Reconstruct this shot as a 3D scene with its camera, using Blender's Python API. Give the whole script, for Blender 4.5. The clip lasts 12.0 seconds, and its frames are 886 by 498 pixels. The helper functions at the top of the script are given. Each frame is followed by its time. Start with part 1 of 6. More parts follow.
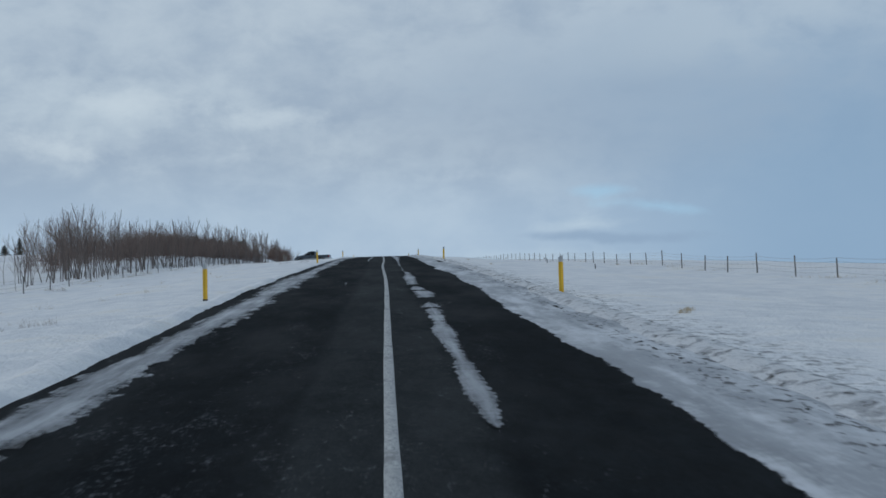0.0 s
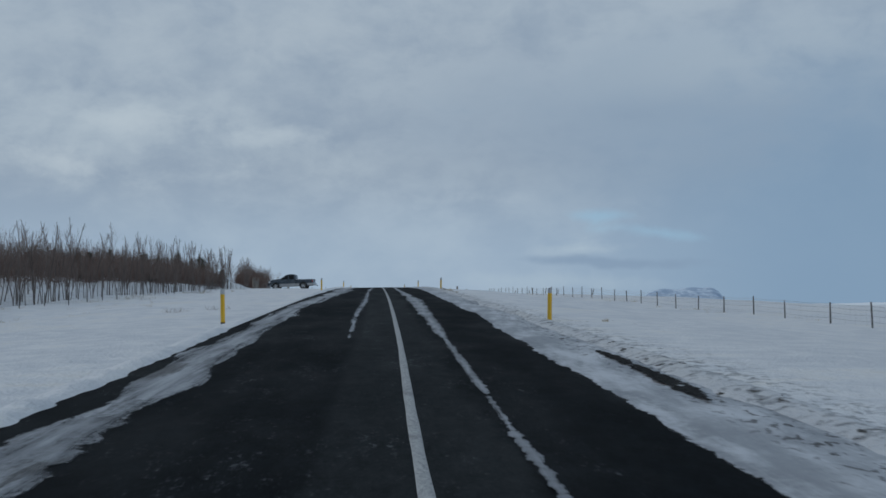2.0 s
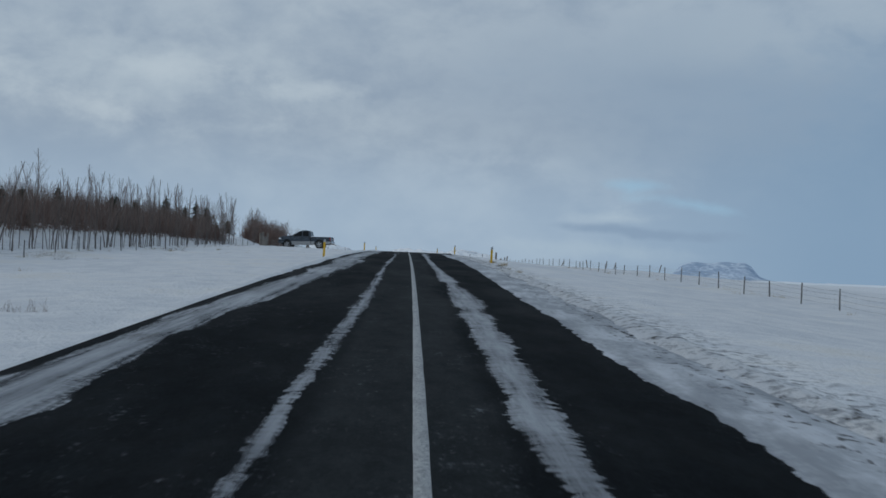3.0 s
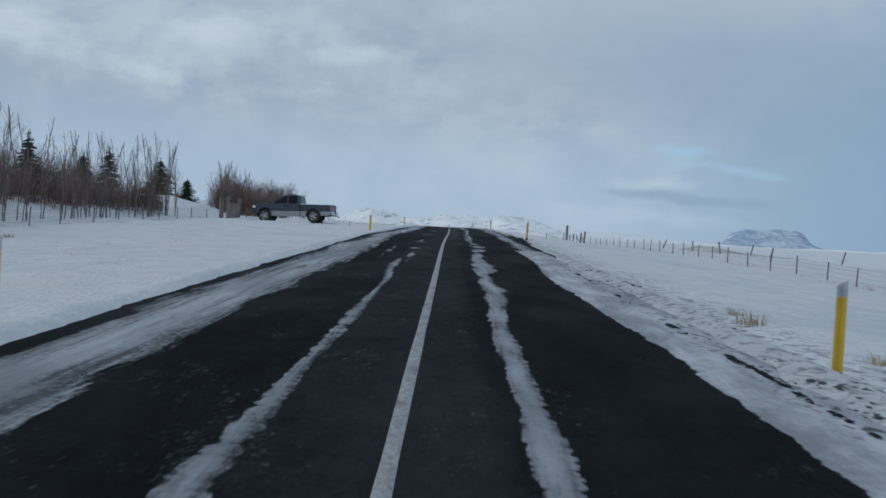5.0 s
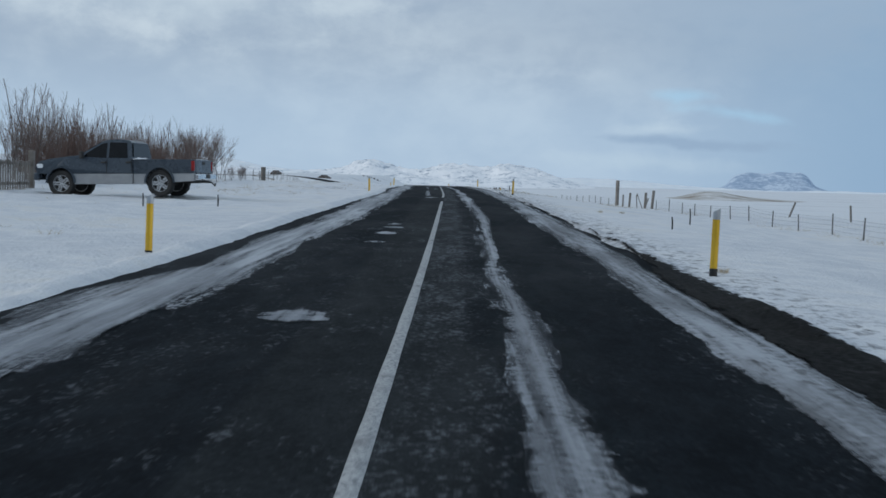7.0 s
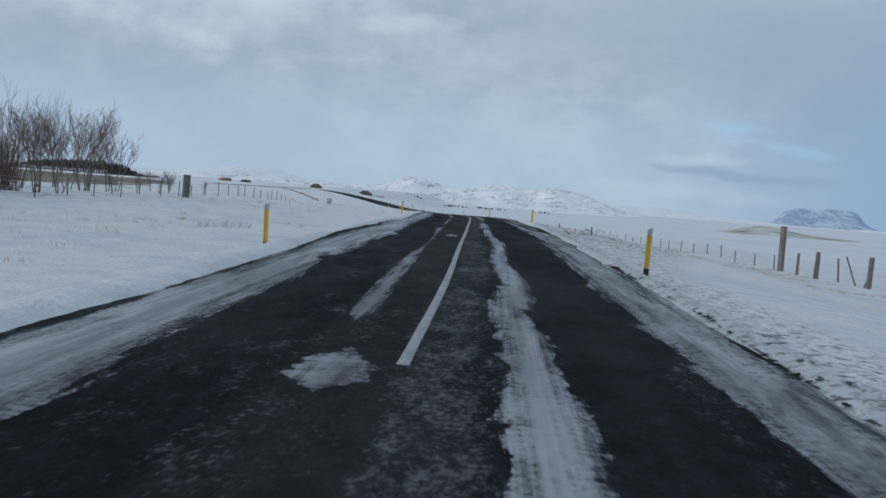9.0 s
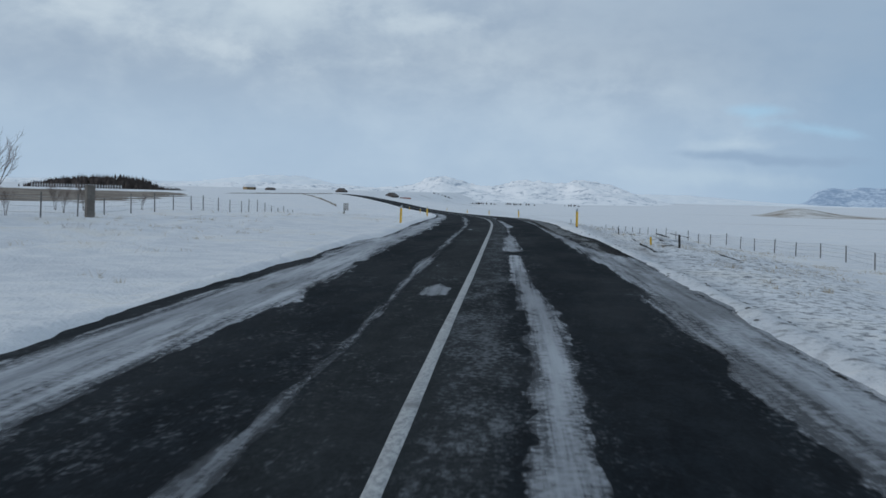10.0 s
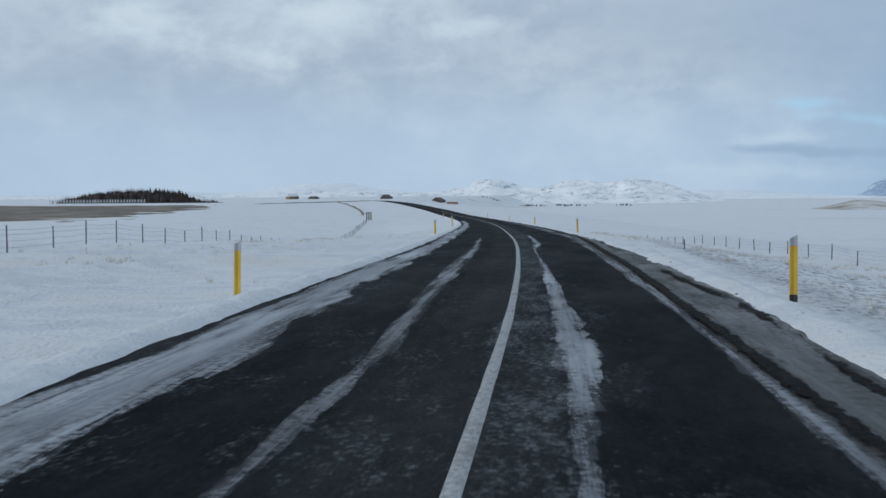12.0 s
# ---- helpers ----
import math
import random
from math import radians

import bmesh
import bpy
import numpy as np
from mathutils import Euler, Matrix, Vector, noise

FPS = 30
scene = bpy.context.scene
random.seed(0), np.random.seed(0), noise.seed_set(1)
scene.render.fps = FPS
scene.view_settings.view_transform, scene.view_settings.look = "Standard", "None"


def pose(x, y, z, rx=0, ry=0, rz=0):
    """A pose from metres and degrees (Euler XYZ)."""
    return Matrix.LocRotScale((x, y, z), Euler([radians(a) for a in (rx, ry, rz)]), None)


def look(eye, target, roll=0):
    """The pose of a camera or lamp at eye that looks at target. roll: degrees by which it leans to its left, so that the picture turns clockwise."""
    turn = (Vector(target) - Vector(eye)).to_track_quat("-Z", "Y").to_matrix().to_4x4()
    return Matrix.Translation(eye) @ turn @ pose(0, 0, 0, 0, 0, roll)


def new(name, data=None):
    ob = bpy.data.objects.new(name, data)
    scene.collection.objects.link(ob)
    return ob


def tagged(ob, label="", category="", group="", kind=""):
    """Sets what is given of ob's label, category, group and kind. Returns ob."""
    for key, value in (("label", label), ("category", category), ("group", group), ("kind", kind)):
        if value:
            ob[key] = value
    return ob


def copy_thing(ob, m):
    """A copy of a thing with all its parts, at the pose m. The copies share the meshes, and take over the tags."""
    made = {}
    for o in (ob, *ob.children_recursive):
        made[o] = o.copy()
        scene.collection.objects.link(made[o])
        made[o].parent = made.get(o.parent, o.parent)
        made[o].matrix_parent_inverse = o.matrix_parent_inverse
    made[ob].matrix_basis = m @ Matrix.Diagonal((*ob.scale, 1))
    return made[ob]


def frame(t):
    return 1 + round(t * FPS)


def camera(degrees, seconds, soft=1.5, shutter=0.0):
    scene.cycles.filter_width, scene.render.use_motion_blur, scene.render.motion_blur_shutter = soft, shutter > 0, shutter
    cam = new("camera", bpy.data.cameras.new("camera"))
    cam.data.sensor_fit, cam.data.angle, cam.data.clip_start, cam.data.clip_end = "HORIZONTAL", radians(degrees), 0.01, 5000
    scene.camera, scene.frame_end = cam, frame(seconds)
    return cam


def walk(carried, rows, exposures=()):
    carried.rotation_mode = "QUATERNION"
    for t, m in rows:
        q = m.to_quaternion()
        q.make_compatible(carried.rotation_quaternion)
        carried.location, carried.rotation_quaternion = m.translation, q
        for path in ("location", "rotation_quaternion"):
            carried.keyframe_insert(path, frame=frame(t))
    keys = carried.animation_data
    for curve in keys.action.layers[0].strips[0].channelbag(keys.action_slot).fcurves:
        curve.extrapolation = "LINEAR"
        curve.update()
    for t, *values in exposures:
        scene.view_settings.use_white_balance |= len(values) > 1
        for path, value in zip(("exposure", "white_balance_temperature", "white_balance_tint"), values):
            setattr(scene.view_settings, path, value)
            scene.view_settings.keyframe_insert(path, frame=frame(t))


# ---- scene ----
cam = camera(36.83, 12.0, soft=1.6, shutter=0.08)
PATH = [
    (0, pose(-0.009, 0.000, -0.002, 91.525, 1.607, -2.643)),
    (0.5, pose(-0.092, 11.310, 0.457, 91.822, 2.421, -2.510)),
    (1, pose(-0.133, 22.945, 0.922, 91.163, 2.435, -2.151)),
    (1.5, pose(-0.132, 34.564, 1.342, 92.847, 0.104, -2.741)),
    (2, pose(-0.179, 46.184, 1.743, 92.456, 0.382, -2.762)),
    (2.5, pose(-0.063, 57.712, 2.133, 92.008, -0.561, -2.211)),
    (2.7, pose(-0.015, 62.338, 2.284, 91.496, -1.344, -2.009)),
    (4.3, pose(0.343, 98.584, 3.315, 89.500, -5.107, 0.660)),
    (4.5, pose(0.366, 103.140, 3.438, 89.564, -4.802, 0.566)),
    (5, pose(0.352, 114.761, 3.716, 89.186, -2.805, 0.521)),
    (5.5, pose(0.324, 125.967, 3.976, 88.514, -2.322, 0.469)),
    (6, pose(0.357, 137.390, 4.169, 88.310, -3.284, 1.320)),
    (6.5, pose(0.360, 148.194, 4.363, 88.294, -3.200, 1.884)),
    (7, pose(0.384, 159.269, 4.556, 87.026, -1.542, 0.506)),
    (7.2, pose(0.385, 163.594, 4.607, 87.498, -1.039, 0.671)),
    (8.8, pose(0.508, 197.021, 4.953, 88.144, -4.092, 2.057)),
    (9, pose(0.504, 200.992, 4.991, 87.799, -4.223, 2.439)),
    (9.5, pose(0.498, 210.534, 5.070, 87.495, -1.020, 4.024)),
    (10, pose(0.359, 220.524, 5.133, 87.680, -1.335, 3.655)),
    (10.5, pose(0.221, 229.990, 5.162, 86.851, -0.650, 3.875)),
    (11, pose(0.113, 239.501, 5.183, 86.580, -0.624, 3.765)),
    (11.5, pose(-0.100, 248.917, 5.198, 87.672, -0.148, 4.775)),
    (12, pose(-0.305, 258.388, 5.226, 87.831, 0.576, 5.798)),
]
walk(cam, PATH, [(0.0, -0.04), (0.5, -0.18), (1.0, -0.17), (2.0, -0.3), (2.7, -0.3), (4.5, -0.1), (5.5, -0.08), (7.0, 0.05), (9.0, -0.03), (12.0, 0.1)])

# ---- sky, sun ----
def link(nt, a, b):
    nt.links.new(a, b)


class Graph:
    """Small helper that writes node graphs as formulas."""

    def __init__(self, nt):
        self.nt = nt

    def node(self, kind):
        return self.nt.nodes.new(kind)

    def put(self, socket, v):
        if isinstance(v, bpy.types.NodeSocket):
            self.nt.links.new(v, socket)
        elif v is not None:
            socket.default_value = v

    def math(self, op, a, b=None, c=None, clamp=False):
        n = self.node("ShaderNodeMath")
        n.operation, n.use_clamp = op, clamp
        for s, v in zip(n.inputs, (a, b, c)):
            self.put(s, v)
        return n.outputs[0]

    def mix(self, f, a, b):
        n = self.node("ShaderNodeMix")
        n.data_type = "RGBA"
        self.put(n.inputs[0], f)
        self.put(n.inputs[6], a if isinstance(a, bpy.types.NodeSocket) else (*a, 1))
        self.put(n.inputs[7], b if isinstance(b, bpy.types.NodeSocket) else (*b, 1))
        return n.outputs[2]

    def noise(self, vec, scale, detail=4, rough=0.55, dist=0.0, dims="3D"):
        n = self.node("ShaderNodeTexNoise")
        n.noise_dimensions = dims
        self.put(n.inputs["Vector"], vec)
        n.inputs["Scale"].default_value, n.inputs["Detail"].default_value = scale, detail
        n.inputs["Roughness"].default_value, n.inputs["Distortion"].default_value = rough, dist
        return n.outputs["Fac"]

    def ramp(self, f, lo, hi, a=0.0, b=1.0, smooth=True):
        n = self.node("ShaderNodeMapRange")
        n.interpolation_type = "SMOOTHSTEP" if smooth else "LINEAR"
        self.put(n.inputs[0], f)
        for s, v in zip(n.inputs[1:5], (lo, hi, a, b)):
            self.put(s, v)
        return n.outputs[0]

    def combine(self, x, y, z):
        n = self.node("ShaderNodeCombineXYZ")
        for s, v in zip(n.inputs, (x, y, z)):
            self.put(s, v)
        return n.outputs[0]

    def scaled(self, vec, sx, sy, sz):
        n = self.node("ShaderNodeMapping")
        self.put(n.inputs[0], vec)
        n.inputs["Scale"].default_value = (sx, sy, sz)
        return n.outputs[0]


SUN_AZ, SUN_EL = -105.0, 22.0  # compass degrees from +y towards +x, and height
world = bpy.data.worlds.new("sky")
scene.world = world
world.use_nodes = True
g = Graph(world.node_tree)
world.node_tree.nodes.clear()
co = g.node("ShaderNodeTexCoord").outputs["Generated"]
sep = g.node("ShaderNodeSeparateXYZ")
g.put(sep.inputs[0], co)
dx, dy, dz = sep.outputs
az = g.math("ARCTAN2", dx, dy)
el = g.math("ARCSINE", dz)
# clouds flatten towards the horizon
flat = g.combine(g.math("MULTIPLY", az, 1.0), g.math("MULTIPLY", el, 1.9), 0.35)
warp1 = g.math("SUBTRACT", g.noise(flat, 7.0, 5, 0.6), 0.5)
warp2 = g.math("SUBTRACT", g.noise(g.scaled(flat, 1, 1, 5), 7.3, 5, 0.6), 0.5)
azw = g.math("MULTIPLY_ADD", warp1, 0.05, az)
elw = g.math("MULTIPLY_ADD", warp2, 0.016, el)


lumps = g.noise(g.combine(az, g.math("MULTIPLY", el, 1.35), 0.8), 16.0, 7, 0.58, 0.25)
wisps = g.noise(g.combine(az, g.math("MULTIPLY", el, 2.0), 1.9), 30.0, 6, 0.6, 0.3)
ragged = g.math("ADD", g.math("MULTIPLY", g.math("SUBTRACT", lumps, 0.5), 2.1), g.math("MULTIPLY", g.math("SUBTRACT", wisps, 0.5), 0.9))


def blob(a, e, sa, se, soft=1.0, tilt=0.0):
    """A ragged oval of cloud round azimuth a and elevation e (radians)."""
    du = g.math("DIVIDE", g.math("SUBTRACT", azw, a), sa)
    lift = g.math("MULTIPLY_ADD", g.math("SUBTRACT", azw, a), -tilt, g.math("SUBTRACT", elw, e))
    dv = g.math("DIVIDE", lift, se)
    r2 = g.math("ADD", g.math("MULTIPLY", du, du), g.math("MULTIPLY", dv, dv))
    inner = g.math("SUBTRACT", 1.25, g.math("SQRT", r2))
    return g.ramp(g.math("MULTIPLY_ADD", ragged, 1.25, inner), -0.1, 0.85 * soft + 0.45)


nish = g.node("ShaderNodeTexSky")
nish.sky_type, nish.sun_disc = "NISHITA", False
nish.sun_elevation, nish.sun_rotation = radians(SUN_EL), radians(SUN_AZ)
blue = g.node("ShaderNodeVectorMath")
blue.operation = "SCALE"
g.put(blue.inputs[0], nish.outputs[0])
blue.inputs["Scale"].default_value = 0.10

bank = g.noise(flat, 3.2, 7, 0.56, 0.3)
mottle = g.math("ADD", g.math("MULTIPLY", bank, 0.55), g.math("MULTIPLY_ADD", wisps, 0.20, g.math("MULTIPLY", lumps, 0.45)))
grey = g.mix(g.ramp(mottle, 0.44, 0.76), (0.375, 0.43, 0.52), (0.53, 0.57, 0.63))
# paler veil low over the land, bluer to the right where the cover thins
col = g.mix(g.math("MULTIPLY", g.ramp(el, 0.11, 0.03), 0.75), grey, (0.46, 0.545, 0.66))
right = g.math("MULTIPLY", g.ramp(azw, 0.06, 0.34), g.ramp(elw, 0.26, 0.08))
col = g.mix(g.math("MULTIPLY", right, 0.8), col, (0.27, 0.38, 0.52))
veil = blob(0.02, 0.055, 0.14, 0.04, 1.6)
col = g.mix(g.math("MULTIPLY", veil, 0.45), col, (0.55, 0.61, 0.69))
# each cloud: azimuth, elevation, half width, half height, softness, tilt, strength, colour
HIGH_CLOUDS = [
    (0.190, 0.140, 0.170, 0.0550, 1.8, 0.0, 0.90, (0.325, 0.395, 0.50)),
    (-0.200, 0.130, 0.160, 0.0340, 1.8, -0.05, 0.80, (0.58, 0.62, 0.67)),
    (-0.170, 0.136, 0.050, 0.0095, 1.4, -0.05, 0.60, (0.66, 0.685, 0.72)),
    (-0.240, 0.107, 0.044, 0.0095, 1.2, -0.20, 0.65, (0.66, 0.685, 0.72)),
    (-0.325, 0.134, 0.040, 0.0120, 1.3, 0.0, 0.6, (0.65, 0.675, 0.71)),
]
MIDDLE_CLOUDS = [
    (-0.067, 0.127, 0.038, 0.0080, 1.3, 0.05, 0.60, (0.64, 0.67, 0.71)),
    (-0.140, 0.094, 0.050, 0.0070, 1.5, 0.0, 0.45, (0.61, 0.65, 0.70)),
    (0.070, 0.083, 0.045, 0.0055, 1.4, 0.0, 0.40, (0.60, 0.64, 0.70)),
    (0.265, 0.175, 0.110, 0.0230, 1.5, 0.10, 0.40, (0.55, 0.59, 0.64)),
    (-0.060, 0.205, 0.200, 0.0250, 1.6, 0.0, 0.30, (0.56, 0.59, 0.64)),
]
LOW_CLOUDS = [
    (0.162, 0.0660, 0.022, 0.0042, 1.2, -0.05, 0.50, (0.40, 0.62, 0.79)),
    (0.205, 0.0520, 0.038, 0.0052, 1.2, -0.12, 0.55, (0.42, 0.63, 0.79)),
    (0.150, 0.0420, 0.042, 0.0060, 1.4, 0.05, 0.60, (0.60, 0.66, 0.72)),
    (0.175, 0.0330, 0.085, 0.0042, 0.7, -0.03, 0.80, (0.32, 0.40, 0.52)),
    (0.140, 0.0190, 0.070, 0.0060, 1.4, 0.0, 0.45, (0.55, 0.62, 0.69)),
]
for a, e, sa, se, soft, tilt, strength, colour in HIGH_CLOUDS + MIDDLE_CLOUDS + LOW_CLOUDS:
    col = g.mix(g.math("MULTIPLY", blob(a, e, sa, se, soft, tilt), strength), col, colour)
# thin patches let the clear sky through, higher up
open_sky = g.math("MULTIPLY", g.ramp(bank, 0.40, 0.28), g.ramp(el, 0.25, 0.6))
sky_mix = g.mix(g.math("MULTIPLY", open_sky, 0.5), col, blue.outputs[0])
bg = g.node("ShaderNodeBackground")
tint = g.node("ShaderNodeMix")
tint.data_type, tint.blend_type = "RGBA", "MULTIPLY"
tint.inputs[0].default_value = 1.0
g.put(tint.inputs[6], sky_mix)
tint.inputs[7].default_value = (0.875, 0.985, 1.045, 1)
g.put(bg.inputs[0], tint.outputs[2])
bg.inputs[1].default_value = 1.0
out = g.node("ShaderNodeOutputWorld")
g.nt.links.new(bg.outputs[0], out.inputs[0])

sun_data = bpy.data.lights.new("sun", "SUN")
sun_data.energy, sun_data.angle, sun_data.color = 0.75, radians(12), (1.0, 0.96, 0.90)
sun = new("sun", sun_data)
_a, _e = radians(SUN_AZ), radians(SUN_EL)
sun.matrix_world = look((0, 0, 60), (-60 * math.sin(_a) * math.cos(_e), -60 * math.cos(_a) * math.cos(_e), 60 - 60 * math.sin(_e)))

# ---- materials ----
def material(name, rough=0.8, metal=0.0):
    mat = bpy.data.materials.new(name)
    mat.use_nodes = True
    bs = mat.node_tree.nodes["Principled BSDF"]
    bs.inputs["Roughness"].default_value, bs.inputs["Metallic"].default_value = rough, metal
    return mat, bs, Graph(mat.node_tree)


def bump(gr, bs, height, strength=0.3, distance=0.02):
    b = gr.node("ShaderNodeBump")
    gr.put(b.inputs["Height"], height)
    b.inputs["Strength"].default_value, b.inputs["Distance"].default_value = strength, distance
    gr.nt.links.new(b.outputs[0], bs.inputs["Normal"])


def place_of(gr):
    return gr.node("ShaderNodeNewGeometry").outputs["Position"]


def two_tone(name, a, b, rough, scale, fine_scale, relief=0.3, metal=0.0, distance=0.01, spec=None, per_object=0.0):
    """A colour that wanders between two tones at two scales, with fine relief."""
    mat, bs, gr = material(name, rough, metal)
    p = gr.node("ShaderNodeTexCoord").outputs["Object"] if per_object else place_of(gr)
    big, small = gr.noise(p, scale, 4), gr.noise(p, fine_scale, 5, 0.65)
    f = gr.ramp(gr.math("MULTIPLY_ADD", small, 0.6, big), 0.55, 1.05)
    if per_object:
        rnd = gr.node("ShaderNodeObjectInfo").outputs["Random"]
        f = gr.math("MULTIPLY_ADD", gr.math("SUBTRACT", rnd, 0.5), per_object, f, clamp=True)
    gr.put(bs.inputs["Base Color"], gr.mix(f, a, b))
    gr.put(bs.inputs["Roughness"], gr.ramp(small, 0.3, 0.7, max(rough - 0.12, 0.05), min(rough + 0.1, 1)))
    if spec is not None:
        bs.inputs["Specular IOR Level"].default_value = spec
    bump(gr, bs, small, relief, distance)
    return mat


def snow_material():
    mat, bs, gr = material("snow", 0.75)
    p = place_of(gr)
    big, mid, small = gr.noise(p, 0.22, 5, 0.6), gr.noise(p, 1.6, 5, 0.62), gr.noise(p, 14.0, 4, 0.6)
    # uneven whites stand in for the soft shading of drifts and lumps
    white = gr.mix(gr.ramp(gr.math("MULTIPLY_ADD", big, 0.6, gr.math("MULTIPLY", mid, 0.7)), 0.47, 0.83), (0.64, 0.665, 0.705), (0.81, 0.82, 0.835))
    # dead grass shows through in thin places beside the road
    sx = gr.node("ShaderNodeSeparateXYZ")
    gr.put(sx.inputs[0], p)
    straw = gr.math("MULTIPLY", gr.ramp(gr.math("MULTIPLY_ADD", small, 0.30, gr.math("MULTIPLY_ADD", mid, 0.5, big)), 0.92, 1.14), 0.34)
    c = gr.mix(straw, white, (0.56, 0.52, 0.44))
    # grit, soil and painted dimples on the crust beside the right lane
    beside = gr.math("MULTIPLY", gr.ramp(sx.outputs[0], 2.2, 3.0), gr.ramp(gr.math("MULTIPLY_ADD", gr.ramp(sx.outputs[1], 225, 260), -4.0, sx.outputs[0]), 4.8, 3.6))
    beside = gr.math("MULTIPLY", beside, gr.ramp(sx.outputs[1], 330, 300))
    c = gr.mix(gr.math("MULTIPLY", beside, gr.math("MULTIPLY", gr.ramp(sx.outputs[0], 3.8, 2.7), 0.65)), c, (0.44, 0.46, 0.49))
    # shade of the dimples is put in as grey; the darkest specks are soil
    pits = gr.noise(gr.scaled(p, 1, 0.6, 1), 6.5, 5, 0.66, 0.5)
    c = gr.mix(gr.math("MULTIPLY", gr.ramp(pits, 0.50, 0.58), gr.math("MULTIPLY", beside, 0.85)), c, (0.28, 0.295, 0.32))
    c = gr.mix(gr.math("MULTIPLY", gr.ramp(pits, 0.62, 0.66), gr.math("MULTIPLY", beside, 0.95)), c, (0.05, 0.047, 0.042))
    # bare stripes of moor far out on the plain
    far = gr.noise(gr.scaled(p, 0.0035, 0.016, 0.1), 1.0, 6, 0.65)
    away = gr.ramp(sx.outputs[1], 480, 1000)
    c = gr.mix(gr.math("MULTIPLY", gr.math("MULTIPLY", gr.ramp(far, 0.56, 0.72), away), 0.5), c, (0.30, 0.29, 0.28))
    gr.put(bs.inputs["Base Color"], c)
    bs.inputs["Specular IOR Level"].default_value = 0.25
    bump(gr, bs, gr.math("MULTIPLY_ADD", small, 0.5, mid), 1.0, 0.13)
    return mat


def slush_material(name, clean, dirty, bare, lo, hi, bare_lo, bare_hi, stretch=0.25, rough=0.5, tear=1.8, tongue=(4.0, 3.0), thin=0.35, edge_gain=1.1, loss=0.28, lean=1.0, pitted=0.0, coarse=1.0, drag=0.12):
    """Driven snow: dirty ice with streaks along the road, torn at its rims and worn to the asphalt in places."""
    mat, bs, gr = material(name, rough)
    lane = gr.node("ShaderNodeUVMap")
    lane.uv_map = "lane"
    p = lane.outputs[0]
    uv = gr.node("ShaderNodeSeparateXYZ")
    strip = gr.node("ShaderNodeUVMap")
    strip.uv_map = "strip"
    gr.put(uv.inputs[0], strip.outputs[0])
    run = gr.scaled(p, 1.0, stretch, 1.0)
    big, streak, grain = gr.noise(run, 1.3, 5, 0.6), gr.noise(gr.scaled(p, 1.0, drag, 1.0), 9.0 * coarse, 5, 0.65), gr.noise(gr.scaled(p, 1.0, 0.6 + 0.4 * coarse, 1.0), 16.0 * coarse, 6, 0.72)
    tone = gr.math("MULTIPLY_ADD", grain, 0.45, gr.math("MULTIPLY_ADD", streak, 0.5, big))
    c = gr.mix(gr.ramp(tone, lo, hi), dirty, clean)
    worn = gr.ramp(gr.math("MULTIPLY_ADD", streak, 0.45, gr.math("MULTIPLY_ADD", grain, 0.25, gr.noise(run, 2.1, 5, 0.65, 0.3))), bare_lo, bare_hi)
    c = gr.mix(worn, c, bare)
    if pitted:
        # dents are drawn by colour alone: their shade is a mix towards bare
        dents = gr.noise(gr.scaled(p, 1.0, 0.45, 1.0), 10.0, 4, 0.6, 0.4)
        out_side = gr.ramp(uv.outputs[0], -0.45, 0.25)
        c = gr.mix(gr.math("MULTIPLY", gr.math("MULTIPLY", gr.ramp(dents, 0.55, 0.62), out_side), pitted), c, bare)
    gr.put(bs.inputs["Base Color"], c)
    gr.put(bs.inputs["Roughness"], gr.ramp(grain, 0.3, 0.7, rough - 0.15, rough + 0.2))
    bs.inputs["Specular IOR Level"].default_value = 0.2
    bump(gr, bs, gr.math("MULTIPLY_ADD", grain, 0.6, big), 0.6, 0.03)
    # how much of it is left: rims torn into tongues, thin where it is nearly gone
    torn = gr.noise(gr.scaled(p, tongue[0], tongue[1], 1.0), 1.0, 7, 0.62, 0.5)
    rim = gr.math("SUBTRACT", 1.0, gr.math("ABSOLUTE", uv.outputs[0]))
    left = gr.math("MULTIPLY_ADD", rim, edge_gain, gr.math("MULTIPLY_ADD", gr.math("SUBTRACT", torn, 0.5), gr.ramp(uv.outputs[0], -0.7, 0.2, tear * lean, tear), gr.math("MULTIPLY", gr.math("SUBTRACT", grain, 0.5), 0.6)))
    left = gr.math("SUBTRACT", gr.math("MULTIPLY_ADD", gr.math("SUBTRACT", uv.outputs[1], 1.0), 1.3, left), loss)
    solid = gr.math("MULTIPLY", gr.ramp(left, 0.12, 0.30), gr.ramp(rim, 0.0, 0.10))
    body = gr.ramp(gr.math("MULTIPLY_ADD", grain, 0.9, gr.math("MULTIPLY_ADD", streak, 1.1, gr.math("MULTIPLY", left, 0.25))), 0.88, 1.40, 1.0 - thin, 1.0)
    gr.put(bs.inputs["Alpha"], gr.math("MULTIPLY", solid, body))
    return mat


